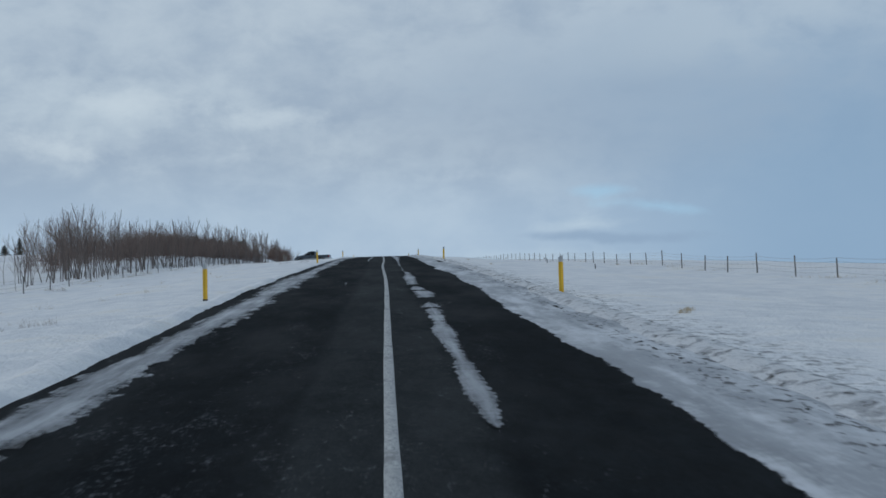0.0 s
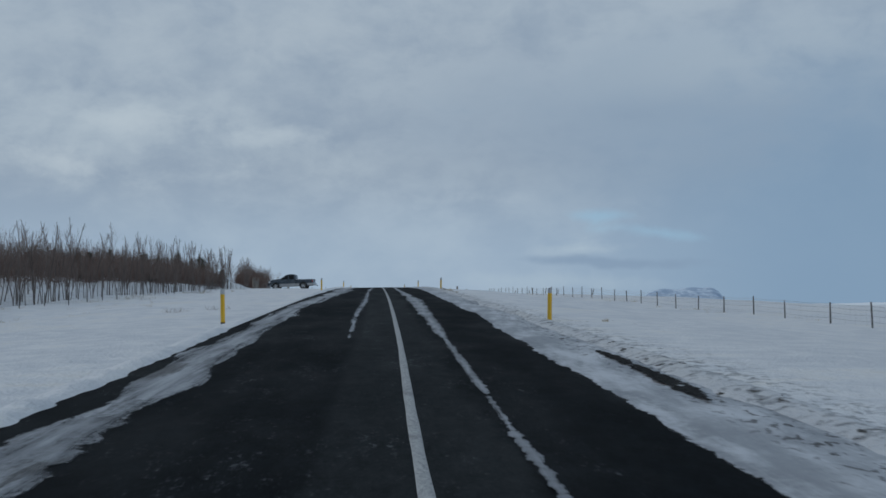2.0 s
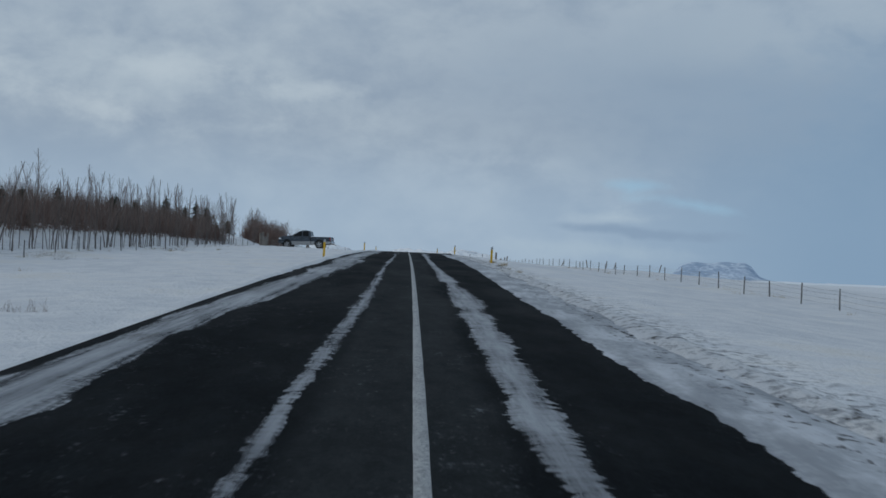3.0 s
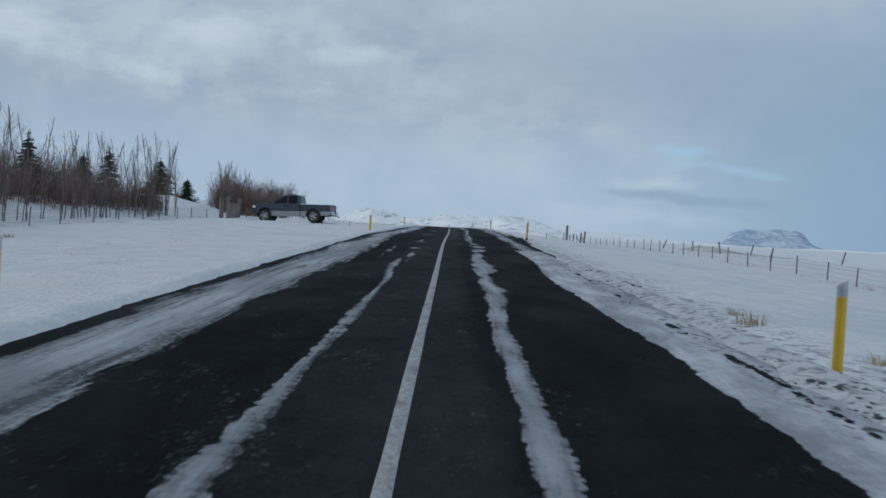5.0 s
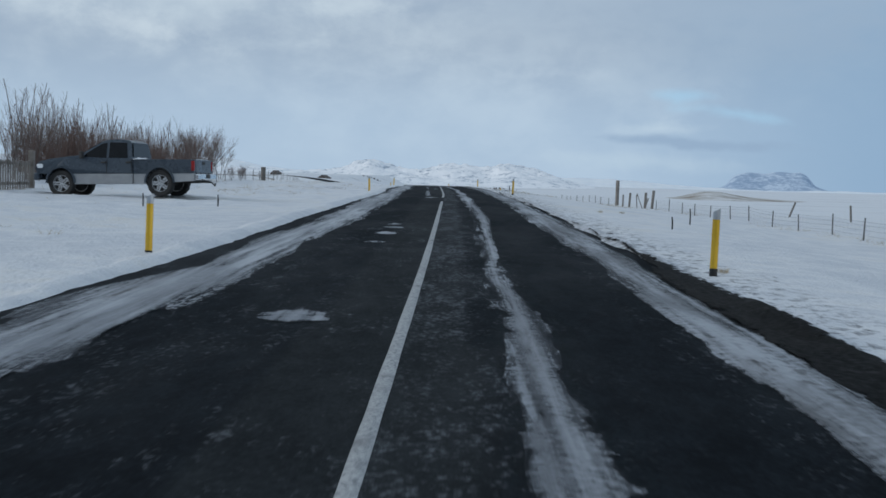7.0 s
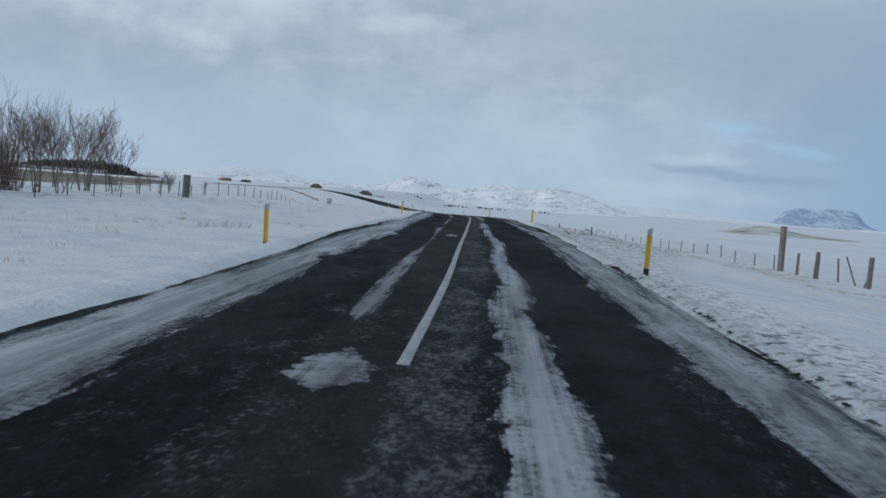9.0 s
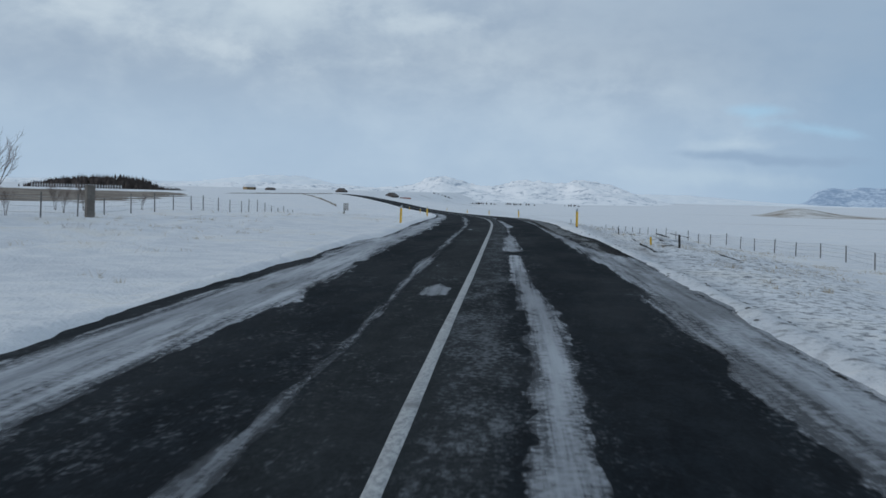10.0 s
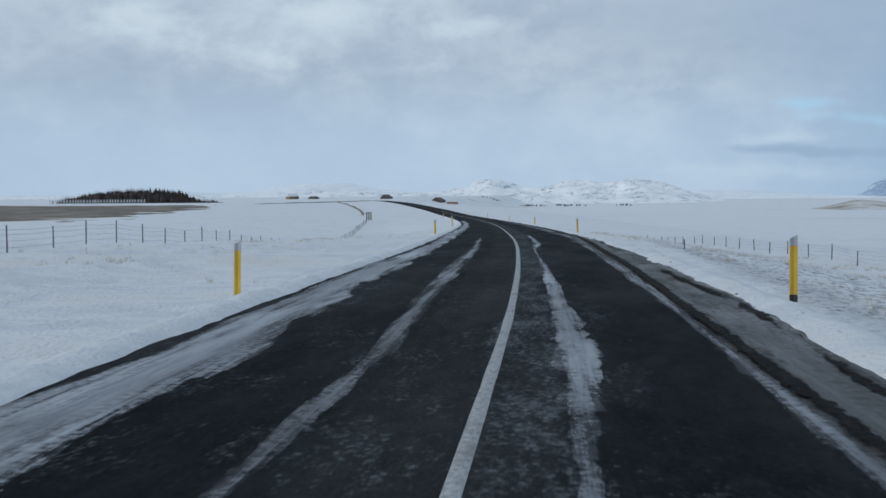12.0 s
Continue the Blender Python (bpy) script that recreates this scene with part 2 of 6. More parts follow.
def asphalt_material():
    mat, bs, gr = material("asphalt", 0.8)
    p = place_of(gr)
    uv = gr.node("ShaderNodeUVMap").outputs[0]
    su = gr.node("ShaderNodeSeparateXYZ")
    gr.put(su.inputs[0], uv)
    d, along = su.outputs[0], su.outputs[1]
    big, grain = gr.noise(gr.scaled(p, 1, 0.22, 1), 0.9, 5, 0.6), gr.math("MULTIPLY_ADD", gr.noise(p, 34.0, 4, 0.75), 0.6, gr.math("MULTIPLY", gr.noise(gr.scaled(p, 1, 0.35, 1), 6.0, 5, 0.7), 0.4))
    dry = gr.mix(gr.ramp(grain, 0.40, 0.62), (0.0098, 0.0120, 0.0134), (0.0238, 0.0278, 0.0304))
    older = gr.ramp(along, 135, 175)
    wet = gr.mix(gr.ramp(grain, 0.40, 0.64), gr.mix(older, (0.0013, 0.0023, 0.0034), (0.0029, 0.0045, 0.0064)), gr.mix(older, (0.0066, 0.0095, 0.0122), (0.0112, 0.0158, 0.0205)))
    edge = gr.math("MULTIPLY_ADD", gr.math("SUBTRACT", big, 0.5), 0.55, d)
    # dry older seal along the crown of the road
    crown = gr.math("MULTIPLY", gr.ramp(edge, -0.72, -0.56), gr.ramp(edge, 0.62, 0.40))
    c = gr.mix(gr.math("MULTIPLY", crown, 0.8), wet, dry)
    # frost and thin ice rubbed into the texture, more of it further on
    run = gr.noise(gr.scaled(p, 1, 0.3, 1), 1.7, 6, 0.68, 0.4)
    dust = gr.noise(gr.scaled(p, 1, 0.25, 1), 7.0, 6, 0.72)
    middle = gr.math("MULTIPLY", gr.ramp(edge, -0.05, 0.12), gr.ramp(edge, 0.75, 0.45))
    later = gr.math("MULTIPLY", gr.ramp(along, 158, 170), gr.math("MULTIPLY_ADD", middle, 0.75, 0.25))
    speck = gr.noise(gr.scaled(p, 1, 0.6, 1), 24.0, 4, 0.7)
    amount = gr.math("MULTIPLY_ADD", speck, 0.85, gr.math("MULTIPLY_ADD", dust, 0.55, gr.math("MULTIPLY", run, 0.50)))
    frost = gr.ramp(amount, gr.math("MULTIPLY_ADD", later, -0.16, 1.04), gr.math("MULTIPLY_ADD", later, -0.10, 1.30))
    track = gr.math("MULTIPLY", gr.ramp(d, 1.0, 1.25), gr.ramp(d, 1.95, 1.7))
    frost = gr.math("MULTIPLY", frost, gr.math("SUBTRACT", 1.0, gr.math("MULTIPLY", track, 0.85)))
    c = gr.mix(gr.math("MULTIPLY", frost, 0.32), c, (0.38, 0.41, 0.45))
    gr.put(bs.inputs["Base Color"], c)
    gr.put(bs.inputs["Roughness"], gr.ramp(big, 0.3, 0.7, 0.72, 0.95))
    bs.inputs["Specular IOR Level"].default_value = 0.04
    bump(gr, bs, grain, 0.5, 0.006)
    return mat


def line_material():
    mat, bs, gr = material("road_paint", 0.7)
    p = place_of(gr)
    grain, wear = gr.noise(p, 38.0, 4, 0.75), gr.noise(gr.scaled(p, 1, 0.4, 1), 5.0, 5, 0.65)
    c = gr.mix(gr.ramp(grain, 0.38, 0.60), (0.16, 0.17, 0.18), (0.43, 0.44, 0.44))
    c = gr.mix(gr.math("MULTIPLY", gr.ramp(gr.math("MULTIPLY_ADD", grain, 0.4, wear), 0.72, 0.95), 0.75), c, (0.06, 0.06, 0.06))
    gr.put(bs.inputs["Base Color"], c)
    bump(gr, bs, grain, 0.4, 0.004)
    return mat


SNOW = snow_material()
ASPHALT = asphalt_material()
PAINT = line_material()
PACKED = slush_material("packed_snow", (0.35, 0.375, 0.41), (0.19, 0.205, 0.23), (0.06, 0.062, 0.068), 0.80, 1.25, 0.98, 1.12, tear=3.0, tongue=(2.4, 6.0), thin=0.55, edge_gain=2.0, loss=0.55, lean=0.6, drag=0.06)
STREAKED = slush_material("streaked_packed_snow", (0.36, 0.385, 0.42), (0.15, 0.163, 0.185), (0.05, 0.052, 0.057), 0.82, 1.22, 0.95, 1.10, 0.08, 0.5, 2.2, (4.0, 1.3), 0.85, 1.8, 0.50, 1.3, 0.0, 0.9, drag=0.012)
ICE = slush_material("shoulder_ice", (0.38, 0.405, 0.44), (0.17, 0.185, 0.21), (0.035, 0.036, 0.04), 0.90, 1.16, 0.92, 1.06, 0.10, 0.45, 2.4, (3.4, 0.4), 0.75, 2.2, 0.45, 1.0, 0.0, 0.85, drag=0.025)
THIN_PACKED = slush_material("thin_packed_snow", (0.33, 0.355, 0.39), (0.16, 0.175, 0.20), (0.03, 0.03, 0.034), 0.84, 1.22, 0.95, 1.10, 0.16, 0.5, 2.8, (3.2, 3.0), 0.80, 1.8, 0.50, 1.0, 0.0, 0.8, drag=0.04)
FAINT = slush_material("film_of_packed_snow", (0.30, 0.325, 0.36), (0.12, 0.132, 0.152), (0.03, 0.03, 0.034), 0.84, 1.22, 0.92, 1.06, 0.12, 0.5, 2.4, (5.0, 0.35), 1.0, 1.3, 0.45, 1.0, 0.0, 0.8, drag=0.012)
FROSTY = slush_material("frosty_packed_snow", (0.33, 0.355, 0.39), (0.13, 0.142, 0.162), (0.035, 0.036, 0.04), 0.84, 1.22, 0.95, 1.10, 0.12, 0.5, 2.6, (4.5, 1.6), 0.9, 1.8, 0.42, 1.0, 0.0, 0.9, drag=0.03)
TORN_ICE = slush_material("torn_shoulder_ice", (0.38, 0.405, 0.44), (0.15, 0.163, 0.185), (0.035, 0.036, 0.04), 0.88, 1.16, 0.92, 1.06, 0.2, 0.45, 3.4, (2.6, 1.5), 0.65, 2.2, 0.50, 1.0, 0.0, 0.8, drag=0.05)
RUTTED = slush_material("rutted_slush", (0.18, 0.19, 0.20), (0.05, 0.053, 0.056), (0.012, 0.012, 0.013), 0.86, 1.18, 0.84, 0.98, 0.16, 0.55, 1.9, (3.0, 0.9), 0.60, 2.0, 0.25, 1.0, 0.9, 0.65, drag=0.03)
FILM = slush_material("worn_film_of_snow", (0.22, 0.24, 0.265), (0.08, 0.088, 0.10), (0.03, 0.03, 0.034), 0.84, 1.22, 0.92, 1.06, 0.12, 0.5, 2.8, (6.0, 0.45), 1.0, 2.0, 0.42, 1.0, 0.0, 0.8, drag=0.016)
SLUSH = slush_material("shoulder_slush", (0.52, 0.545, 0.585), (0.27, 0.29, 0.32), (0.045, 0.045, 0.048), 0.86, 1.16, 1.0, 1.12, 0.25, 0.6, 1.5, (2.6, 1.5), 0.2, 3.6, 0.3, 1.0, 0.95, 0.6)
WORN_SLUSH = slush_material("worn_shoulder_slush", (0.36, 0.385, 0.42), (0.14, 0.15, 0.165), (0.045, 0.045, 0.048), 0.86, 1.16, 0.92, 1.08, 0.14, 0.6, 1.8, (3.6, 0.5), 0.70, 2.0, 0.40, 1.0, 0.6, 0.75, drag=0.02)
EARTH = slush_material("bare_earth", (0.017, 0.0165, 0.016), (0.005, 0.005, 0.005), (0.035, 0.035, 0.036), 0.80, 1.30, 0.95, 1.05, 0.6, 0.7, 3.6, (8.5, 5.0), 0.0, 1.7, 0.65)
EARTH.node_tree.nodes["Principled BSDF"].inputs["Specular IOR Level"].default_value = 0.03
YELLOW = two_tone("yellow_plastic", (0.60, 0.36, 0.018), (0.72, 0.45, 0.03), 0.5, 2.0, 40.0, 0.1)
REFLECTOR = two_tone("grey_reflector", (0.34, 0.36, 0.38), (0.46, 0.48, 0.50), 0.35, 6.0, 80.0, 0.15)
DARK = two_tone("dark_rubber", (0.02, 0.02, 0.02), (0.045, 0.043, 0.04), 0.75, 5.0, 60.0, 0.3)
WOOD = two_tone("weathered_wood", (0.13, 0.115, 0.10), (0.26, 0.235, 0.21), 0.85, 1.2, 18.0, 0.5, per_object=0.5)
STAKE = two_tone("fence_stake", (0.085, 0.082, 0.082), (0.17, 0.165, 0.16), 0.85, 1.5, 20.0, 0.5, per_object=0.6)
WIRE = two_tone("galvanised_wire", (0.20, 0.21, 0.22), (0.34, 0.35, 0.36), 0.5, 3.0, 40.0, 0.1, metal=0.6)
BARK = two_tone("grey_bark", (0.078, 0.064, 0.058), (0.195, 0.165, 0.152), 0.9, 0.8, 12.0, 0.5, per_object=0.4)
TWIG = two_tone("bare_twigs", (0.105, 0.076, 0.066), (0.225, 0.175, 0.155), 0.9, 0.5, 6.0, 0.2, per_object=0.4)
RUSSET = two_tone("russet_shoots", (0.088, 0.050, 0.040), (0.185, 0.112, 0.088), 0.9, 0.6, 7.0, 0.2, per_object=0.4)
NEEDLE = two_tone("spruce_needles", (0.010, 0.018, 0.012), (0.030, 0.045, 0.027), 0.8, 1.5, 15.0, 0.4)
STRAW = two_tone("dead_grass", (0.30, 0.235, 0.15), (0.46, 0.39, 0.27), 0.9, 1.5, 20.0, 0.2)
TRUCK_GREY = two_tone("blue_grey_paint", (0.042, 0.056, 0.073), (0.054, 0.070, 0.088), 0.30, 0.5, 2.5, 0.0, metal=0.25, spec=0.5)
TRUCK_SILVER = two_tone("silver_paint", (0.27, 0.28, 0.29), (0.36, 0.37, 0.38), 0.4, 0.7, 5.0, 0.0, metal=0.3)
TYRE = two_tone("tyre_rubber", (0.012, 0.012, 0.012), (0.028, 0.027, 0.026), 0.8, 3.0, 40.0, 0.4)
RIM = two_tone("alloy_rim", (0.42, 0.43, 0.44), (0.60, 0.61, 0.62), 0.3, 4.0, 40.0, 0.05, metal=0.7)
CHROME = two_tone("chrome", (0.60, 0.61, 0.62), (0.74, 0.75, 0.76), 0.16, 4.0, 50.0, 0.05, metal=1.0)
GLASS = two_tone("tinted_glass", (0.003, 0.004, 0.005), (0.006, 0.007, 0.009), 0.12, 1.0, 4.0, 0.0, spec=0.22)
TAIL = two_tone("red_lens", (0.20, 0.008, 0.008), (0.30, 0.016, 0.014), 0.2, 4.0, 50.0, 0.05)
LAMP = two_tone("clear_lens", (0.62, 0.64, 0.66), (0.78, 0.79, 0.80), 0.15, 4.0, 50.0, 0.05)
SOIL = two_tone("brown_moor_grass", (0.075, 0.050, 0.032), (0.26, 0.225, 0.185), 0.95, 0.09, 0.8, 0.4)
GROVE = two_tone("far_woodland", (0.028, 0.022, 0.020), (0.070, 0.052, 0.046), 0.95, 0.2, 2.0, 0.4)
HOUSE_OCHRE = two_tone("ochre_boards", (0.24, 0.165, 0.085), (0.32, 0.235, 0.13), 0.8, 0.4, 5.0, 0.2)
HOUSE_DARK = two_tone("dark_boards", (0.06, 0.05, 0.045), (0.12, 0.10, 0.09), 0.8, 0.4, 5.0, 0.2)
ROOF_RED = two_tone("rust_roof", (0.20, 0.075, 0.05), (0.30, 0.12, 0.08), 0.7, 0.4, 5.0, 0.2)


def hill_material(name, snow, rock, lo, hi, scale):
    """Snowed hills with dark ribs of rock."""
    mat, bs, gr = material(name, 0.9)
    p = place_of(gr)
    ribs = gr.noise(gr.scaled(p, 1, 0.7, 2.2), scale, 7, 0.62, 0.5)
    fine_n = gr.noise(gr.scaled(p, 1, 0.7, 1.6), scale * 4, 6, 0.7)
    f = gr.ramp(gr.math("MULTIPLY_ADD", gr.math("SUBTRACT", fine_n, 0.5), 0.75, gr.math("ADD", ribs, 0.175)), lo, hi)
    gr.put(bs.inputs["Base Color"], gr.mix(f, snow, rock))
    bs.inputs["Specular IOR Level"].default_value = 0.1
    return mat


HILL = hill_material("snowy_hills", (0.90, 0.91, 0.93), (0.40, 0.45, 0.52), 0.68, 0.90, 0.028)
# aerial haze is put into these two: paler and bluer snow and rock
HAZY_HILL = hill_material("hazy_snowy_hills", (0.86, 0.89, 0.92), (0.74, 0.79, 0.85), 0.62, 0.9, 0.006)
HAZY_TABLE = hill_material("hazy_table_mountain", (0.62, 0.71, 0.82), (0.33, 0.43, 0.57), 0.54, 0.78, 0.016)

# ---- lines of the road ----
def smooth_line(points):
    """A smooth curve through (along, value) stations."""
    px, py = (np.array(v, float) for v in zip(*points))
    m = np.gradient(py, px)

    def f(s):
        s = np.asarray(s, float)
        i = np.clip(np.searchsorted(px, s) - 1, 0, len(px) - 2)
        h = px[i + 1] - px[i]
        u = (s - px[i]) / h
        a, b = py[i], py[i + 1]
        y = (2 * u**3 - 3 * u**2 + 1) * a + (u**3 - 2 * u**2 + u) * h * m[i] + (-2 * u**3 + 3 * u**2) * b + (u**3 - u**2) * h * m[i + 1]
        y = np.where(s < px[0], py[0] + (s - px[0]) * m[0], y)
        return np.where(s > px[-1], py[-1] + (s - px[-1]) * m[-1], y)

    return f


def plain_line(points):
    """Straight runs between (along, value) stations."""
    px, py = zip(*points)
    return lambda v: np.interp(np.asarray(v, float), px, py)


# middle line of the road (x over y) and its height
AXIS = smooth_line([(-60, 0.04), (0, 0.04), (50, 0.10), (105, 0.11), (150, 0.02), (190, -0.01), (215, -0.12), (240, -0.45),
                    (267, -0.98), (294, -1.95), (326, -3.95), (420, -11.9), (519, -24.7), (706, -61.4), (800, -85), (900, -112), (1100, -170)])
HEIGHT = smooth_line([(-60, -3.6), (-20, -1.98), (0, -1.18), (25, -0.19), (50, 0.69), (75, 1.47), (100, 2.17), (125, 2.78), (150, 3.21), (175, 3.55),
                      (200, 3.80), (225, 3.96), (250, 4.03), (275, 4.02), (300, 3.80), (326, 3.51), (380, 2.85), (440, 2.3), (519, 2.05),
                      (600, 2.75), (706, 4.1), (790, 4.7), (860, 4.2), (1000, 1.0), (1200, -2.0)])
FALL_L = smooth_line([(-60, -0.9), (50, -0.75), (90, -0.5), (150, -0.30), (185, -0.07), (200, -0.03), (250, 0.0), (285, 0.06), (296, 0.02), (306, -0.10), (314, -0.26), (320, -0.48), (327, -0.75), (334, -1.02), (346, -1.45), (380, -2.1), (430, -1.4), (474, -0.35), (600, -0.4), (800, -0.3)])
FALL_R = smooth_line([(-60, -0.4), (40, -0.45), (76, -0.58), (95, -0.68), (145, -0.70), (190, -0.73), (212, -0.78), (262, -1.08), (300, -1.2), (345, -1.18), (365, -1.6), (430, -2.2), (600, -1.5), (800, -0.8)])


# where the snow of the right verge begins
EDGE_R = plain_line([(-60, 2.35), (100, 2.38), (140, 2.4), (152, 2.62), (198, 2.58), (208, 2.42), (241, 2.5), (247, 2.68), (257, 2.68), (264, 2.28), (300, 2.3), (310, 2.45), (400, 2.5)])


# where the snow of the left verge begins
EDGE_L = plain_line([
    (-30, -2.48), (11.2, -2.48), (13, -2.51), (16, -2.55), (22.8, -2.65), (26.6, -2.7), (29.5, -2.76), (36.6, -2.71), (39.1, -2.81), (44.1, -2.74),
    (57.7, -2.73), (59.1, -2.73), (60.9, -2.68), (63.8, -2.71), (69.5, -2.74), (85.1, -3), (112.9, -2.58), (114.6, -2.65), (118.9, -2.58),
    (136.3, -2.58), (137.6, -2.65), (146.2, -2.52), (151.9, -2.64), (158.8, -2.65), (163.7, -2.77), (171.1, -2.73), (174.1, -2.59), (177.9, -2.51),
    (184.3, -2.49), (211.6, -2.4), (213.4, -2.3), (217.5, -2.36), (223.5, -2.42), (231.5, -2.71), (234.2, -2.81), (237.3, -2.76), (242.5, -2.61),
    (251.3, -2.6), (254.3, -2.32), (259.2, -2.32), (267.8, -2.49), (276.1, -2.53), (299.6, -2.62), (340, -2.62)])


def step(a, b, v):
    u = np.clip((np.asarray(v, float) - a) / (b - a), 0, 1)
    return u * u * (3 - 2 * u)


def wave(u, v, scale, seed=0.0, octaves=3):
    """Cheap smooth noise over arrays, about -1 to 1."""
    u, v = np.broadcast_arrays(np.asarray(u, float), np.asarray(v, float))
    total, amp = np.zeros(u.shape), 1.0
    norm = 0.0
    for k in range(octaves):
        p, q = u / scale * 2**k + seed * 13.7 + k * 5.3, v / scale * 2**k - seed * 7.1 + k * 9.1
        i, j = np.floor(p), np.floor(q)
        fu, fv = p - i, q - j
        fu, fv = fu * fu * (3 - 2 * fu), fv * fv * (3 - 2 * fv)

        def lattice(a, b):
            s = np.sin(a * 127.1 + b * 311.7 + seed * 17.3) * 43758.5453
            return (s - np.floor(s)) * 2 - 1

        n = (lattice(i, j) * (1 - fu) + lattice(i + 1, j) * fu) * (1 - fv) + (lattice(i, j + 1) * (1 - fu) + lattice(i + 1, j + 1) * fu) * fv
        total, norm, amp = total + amp * n, norm + amp, amp * 0.5
    return total / norm


def ground_z(d, y):
    """Height of the snow d metres right of the middle line at y along the road."""
    d, y = np.broadcast_arrays(np.asarray(d, float), np.asarray(y, float))
    z = HEIGHT(y)
    near = 1 - step(350, 700, y)
    # verges, then the ditch slopes down to the fence lines
    rag_l = wave(d * 0.25, y, 1.7, 3.0, 4)
    rag_r = wave(d * 0.3, y, 2.6, 5.0, 4)
    edge_l = 0.17 * step(0, -0.6, d - EDGE_L(y) + 0.05 * rag_l + 0.035 * wave(d, y, 0.45, 23.0, 2)) - 0.10
    edge_r = 0.17 * step(0, 0.7, d - EDGE_R(y) + 0.26 * rag_r) - 0.10
    verge = np.where(d < 0, edge_l, edge_r)
    verge = verge - np.where(d < 0, 0.165 * step(-3.1, -3.6, d), 0.19 * step(3.02, 3.5, d))
    slope = np.where(d < 0, (FALL_L(y) + 0.095) * step(-3.6, -14.0, d), (FALL_R(y) + 0.12) * step(3.6, 12.5, d))
    out = z + verge + slope
    # bank behind the fence along the hedges
    bank = 1.35 * step(-17.9, -20.6, d) * step(70, 120, y) * (1 - step(238, 268, y))
    mound = 0.95 * step(-15.5, -18.0, d) * (1 - step(-21, -27, d)) * step(193, 200, y) * (1 - step(208, 224, y))
    bank = np.maximum(bank, mound + 0.35 * bank)
    out = out + bank
    # open fields on both sides
    far_r = step(13.5, 115, d)
    out = out * (1 - far_r) + far_r * (-7.0 + 1.2 * wave(d, y, 260, 2.0, 2))
    far_l = step(-34, -260, d)
    field = 3.0 + 1.8 * step(420, 800, y) + 0.7 * wave(d, y, 180, 4.0, 2)
    out = out * (1 - far_l) + far_l * field
    # gentle drifts, and the soft lumps of the snow
    off_road = step(3.4, 7.0, np.abs(d))
    out = out + off_road * (0.11 * wave(d, y, 6.0, 1.0, 3) + 0.055 * wave(d, y, 1.3, 6.0, 3) * near)
    rough = step(3.4, 4.6, d) * (1 - step(15, 30, d)) * (0.08 + 0.80 * step(236, 266, y)) + step(-5.0, -7.5, d) * (1 - step(-15, -30, d)) * (0.5 + 1.2 * step(150, 230, y))
    out = out + rough * near * (0.075 * wave(d, y, 1.0, 14.0, 3) + 0.06 * np.maximum(wave(d, y, 2.4, 15.0, 2), 0))
    crust = step(2.7, 3.2, np.abs(d)) * (1 - step(4.0, 5.0 + 3 * step(225, 260, y), d)) * (1 - step(-4.5, -7.0, d))
    out = out + np.where(d < 0, 0.05, 0.016 + 0.03 * step(236, 252, y)) * crust * wave(d, y, 0.6, 8.0, 3) * near
    # far away the plain lies low and rises to the foot of the hills
    far = step(900, 1700, y)
    out = out * (1 - far) + far * (-9.0 + 14.0 * step(85, 5, d) + 3.5 * step(85, 5, d) * step(1050, 1550, y) + 5.0 * step(2000, 3900, y) + 1.0 * wave(d, y, 420, 9.0, 2))
    return out


def at(d, y, lift=0.0):
    """World place d metres right of the middle line."""
    return Vector((float(AXIS(y)) + d, y, float(ground_z(d, y)) + lift))


# ---- mesh helpers ----
def mesh_object(name, verts, faces, material, parent=None, smooth=True):
    me = bpy.data.meshes.new(name)
    me.from_pydata([tuple(v) for v in verts], [], faces)
    me.materials.append(material)
    if smooth:
        me.polygons.foreach_set("use_smooth", [True] * len(me.polygons))
    me.update()
    ob = new(name, me)
    ob.parent = parent
    return ob


def part(name, bm, material, parent=None, label="", smooth=False):
    me = bpy.data.meshes.new(name)
    bmesh.ops.recalc_face_normals(bm, faces=bm.faces)
    bm.to_mesh(me)
    bm.free()
    me.materials.append(material)
    if smooth:
        me.polygons.foreach_set("use_smooth", [True] * len(me.polygons))
    ob = new(name, me)
    ob.parent = parent
    if label:
        ob["label"] = label
    return ob


def grid_mesh(name, X, Y, Z, material, keep=None, parent=None):
    n, m = X.shape
    verts = np.stack([X.ravel(), Y.ravel(), Z.ravel()], 1)
    idx = np.arange(n * m).reshape(n, m)
    quads = np.stack([idx[:-1, :-1].ravel(), idx[:-1, 1:].ravel(), idx[1:, 1:].ravel(), idx[1:, :-1].ravel()], 1)
    if keep is not None:
        quads = quads[keep.ravel()]
    me = bpy.data.meshes.new(name)
    me.from_pydata(verts.tolist(), [], quads.tolist())
    me.materials.append(material)
    me.polygons.foreach_set("use_smooth", [True] * len(me.polygons))
    me.update()
    ob = new(name, me)
    ob.parent = parent
    return ob


def box(bm, cx, cy, cz, sx, sy, sz, bevel=0.0, m=None):
    r = bmesh.ops.create_cube(bm, size=1.0)
    bmesh.ops.scale(bm, vec=(sx, sy, sz), verts=r["verts"])
    if bevel:
        edges = list({e for v in r["verts"] for e in v.link_edges})
        b = bmesh.ops.bevel(bm, geom=edges, offset=bevel, segments=2, affect="EDGES", profile=0.6)
        verts = list({v for f in b["faces"] for v in f.verts} | {v for v in r["verts"] if v.is_valid})
    else:
        verts = r["verts"]
    bmesh.ops.translate(bm, vec=(cx, cy, cz), verts=verts)
    if m is not None:
        bmesh.ops.transform(bm, matrix=m, verts=verts)
    return verts


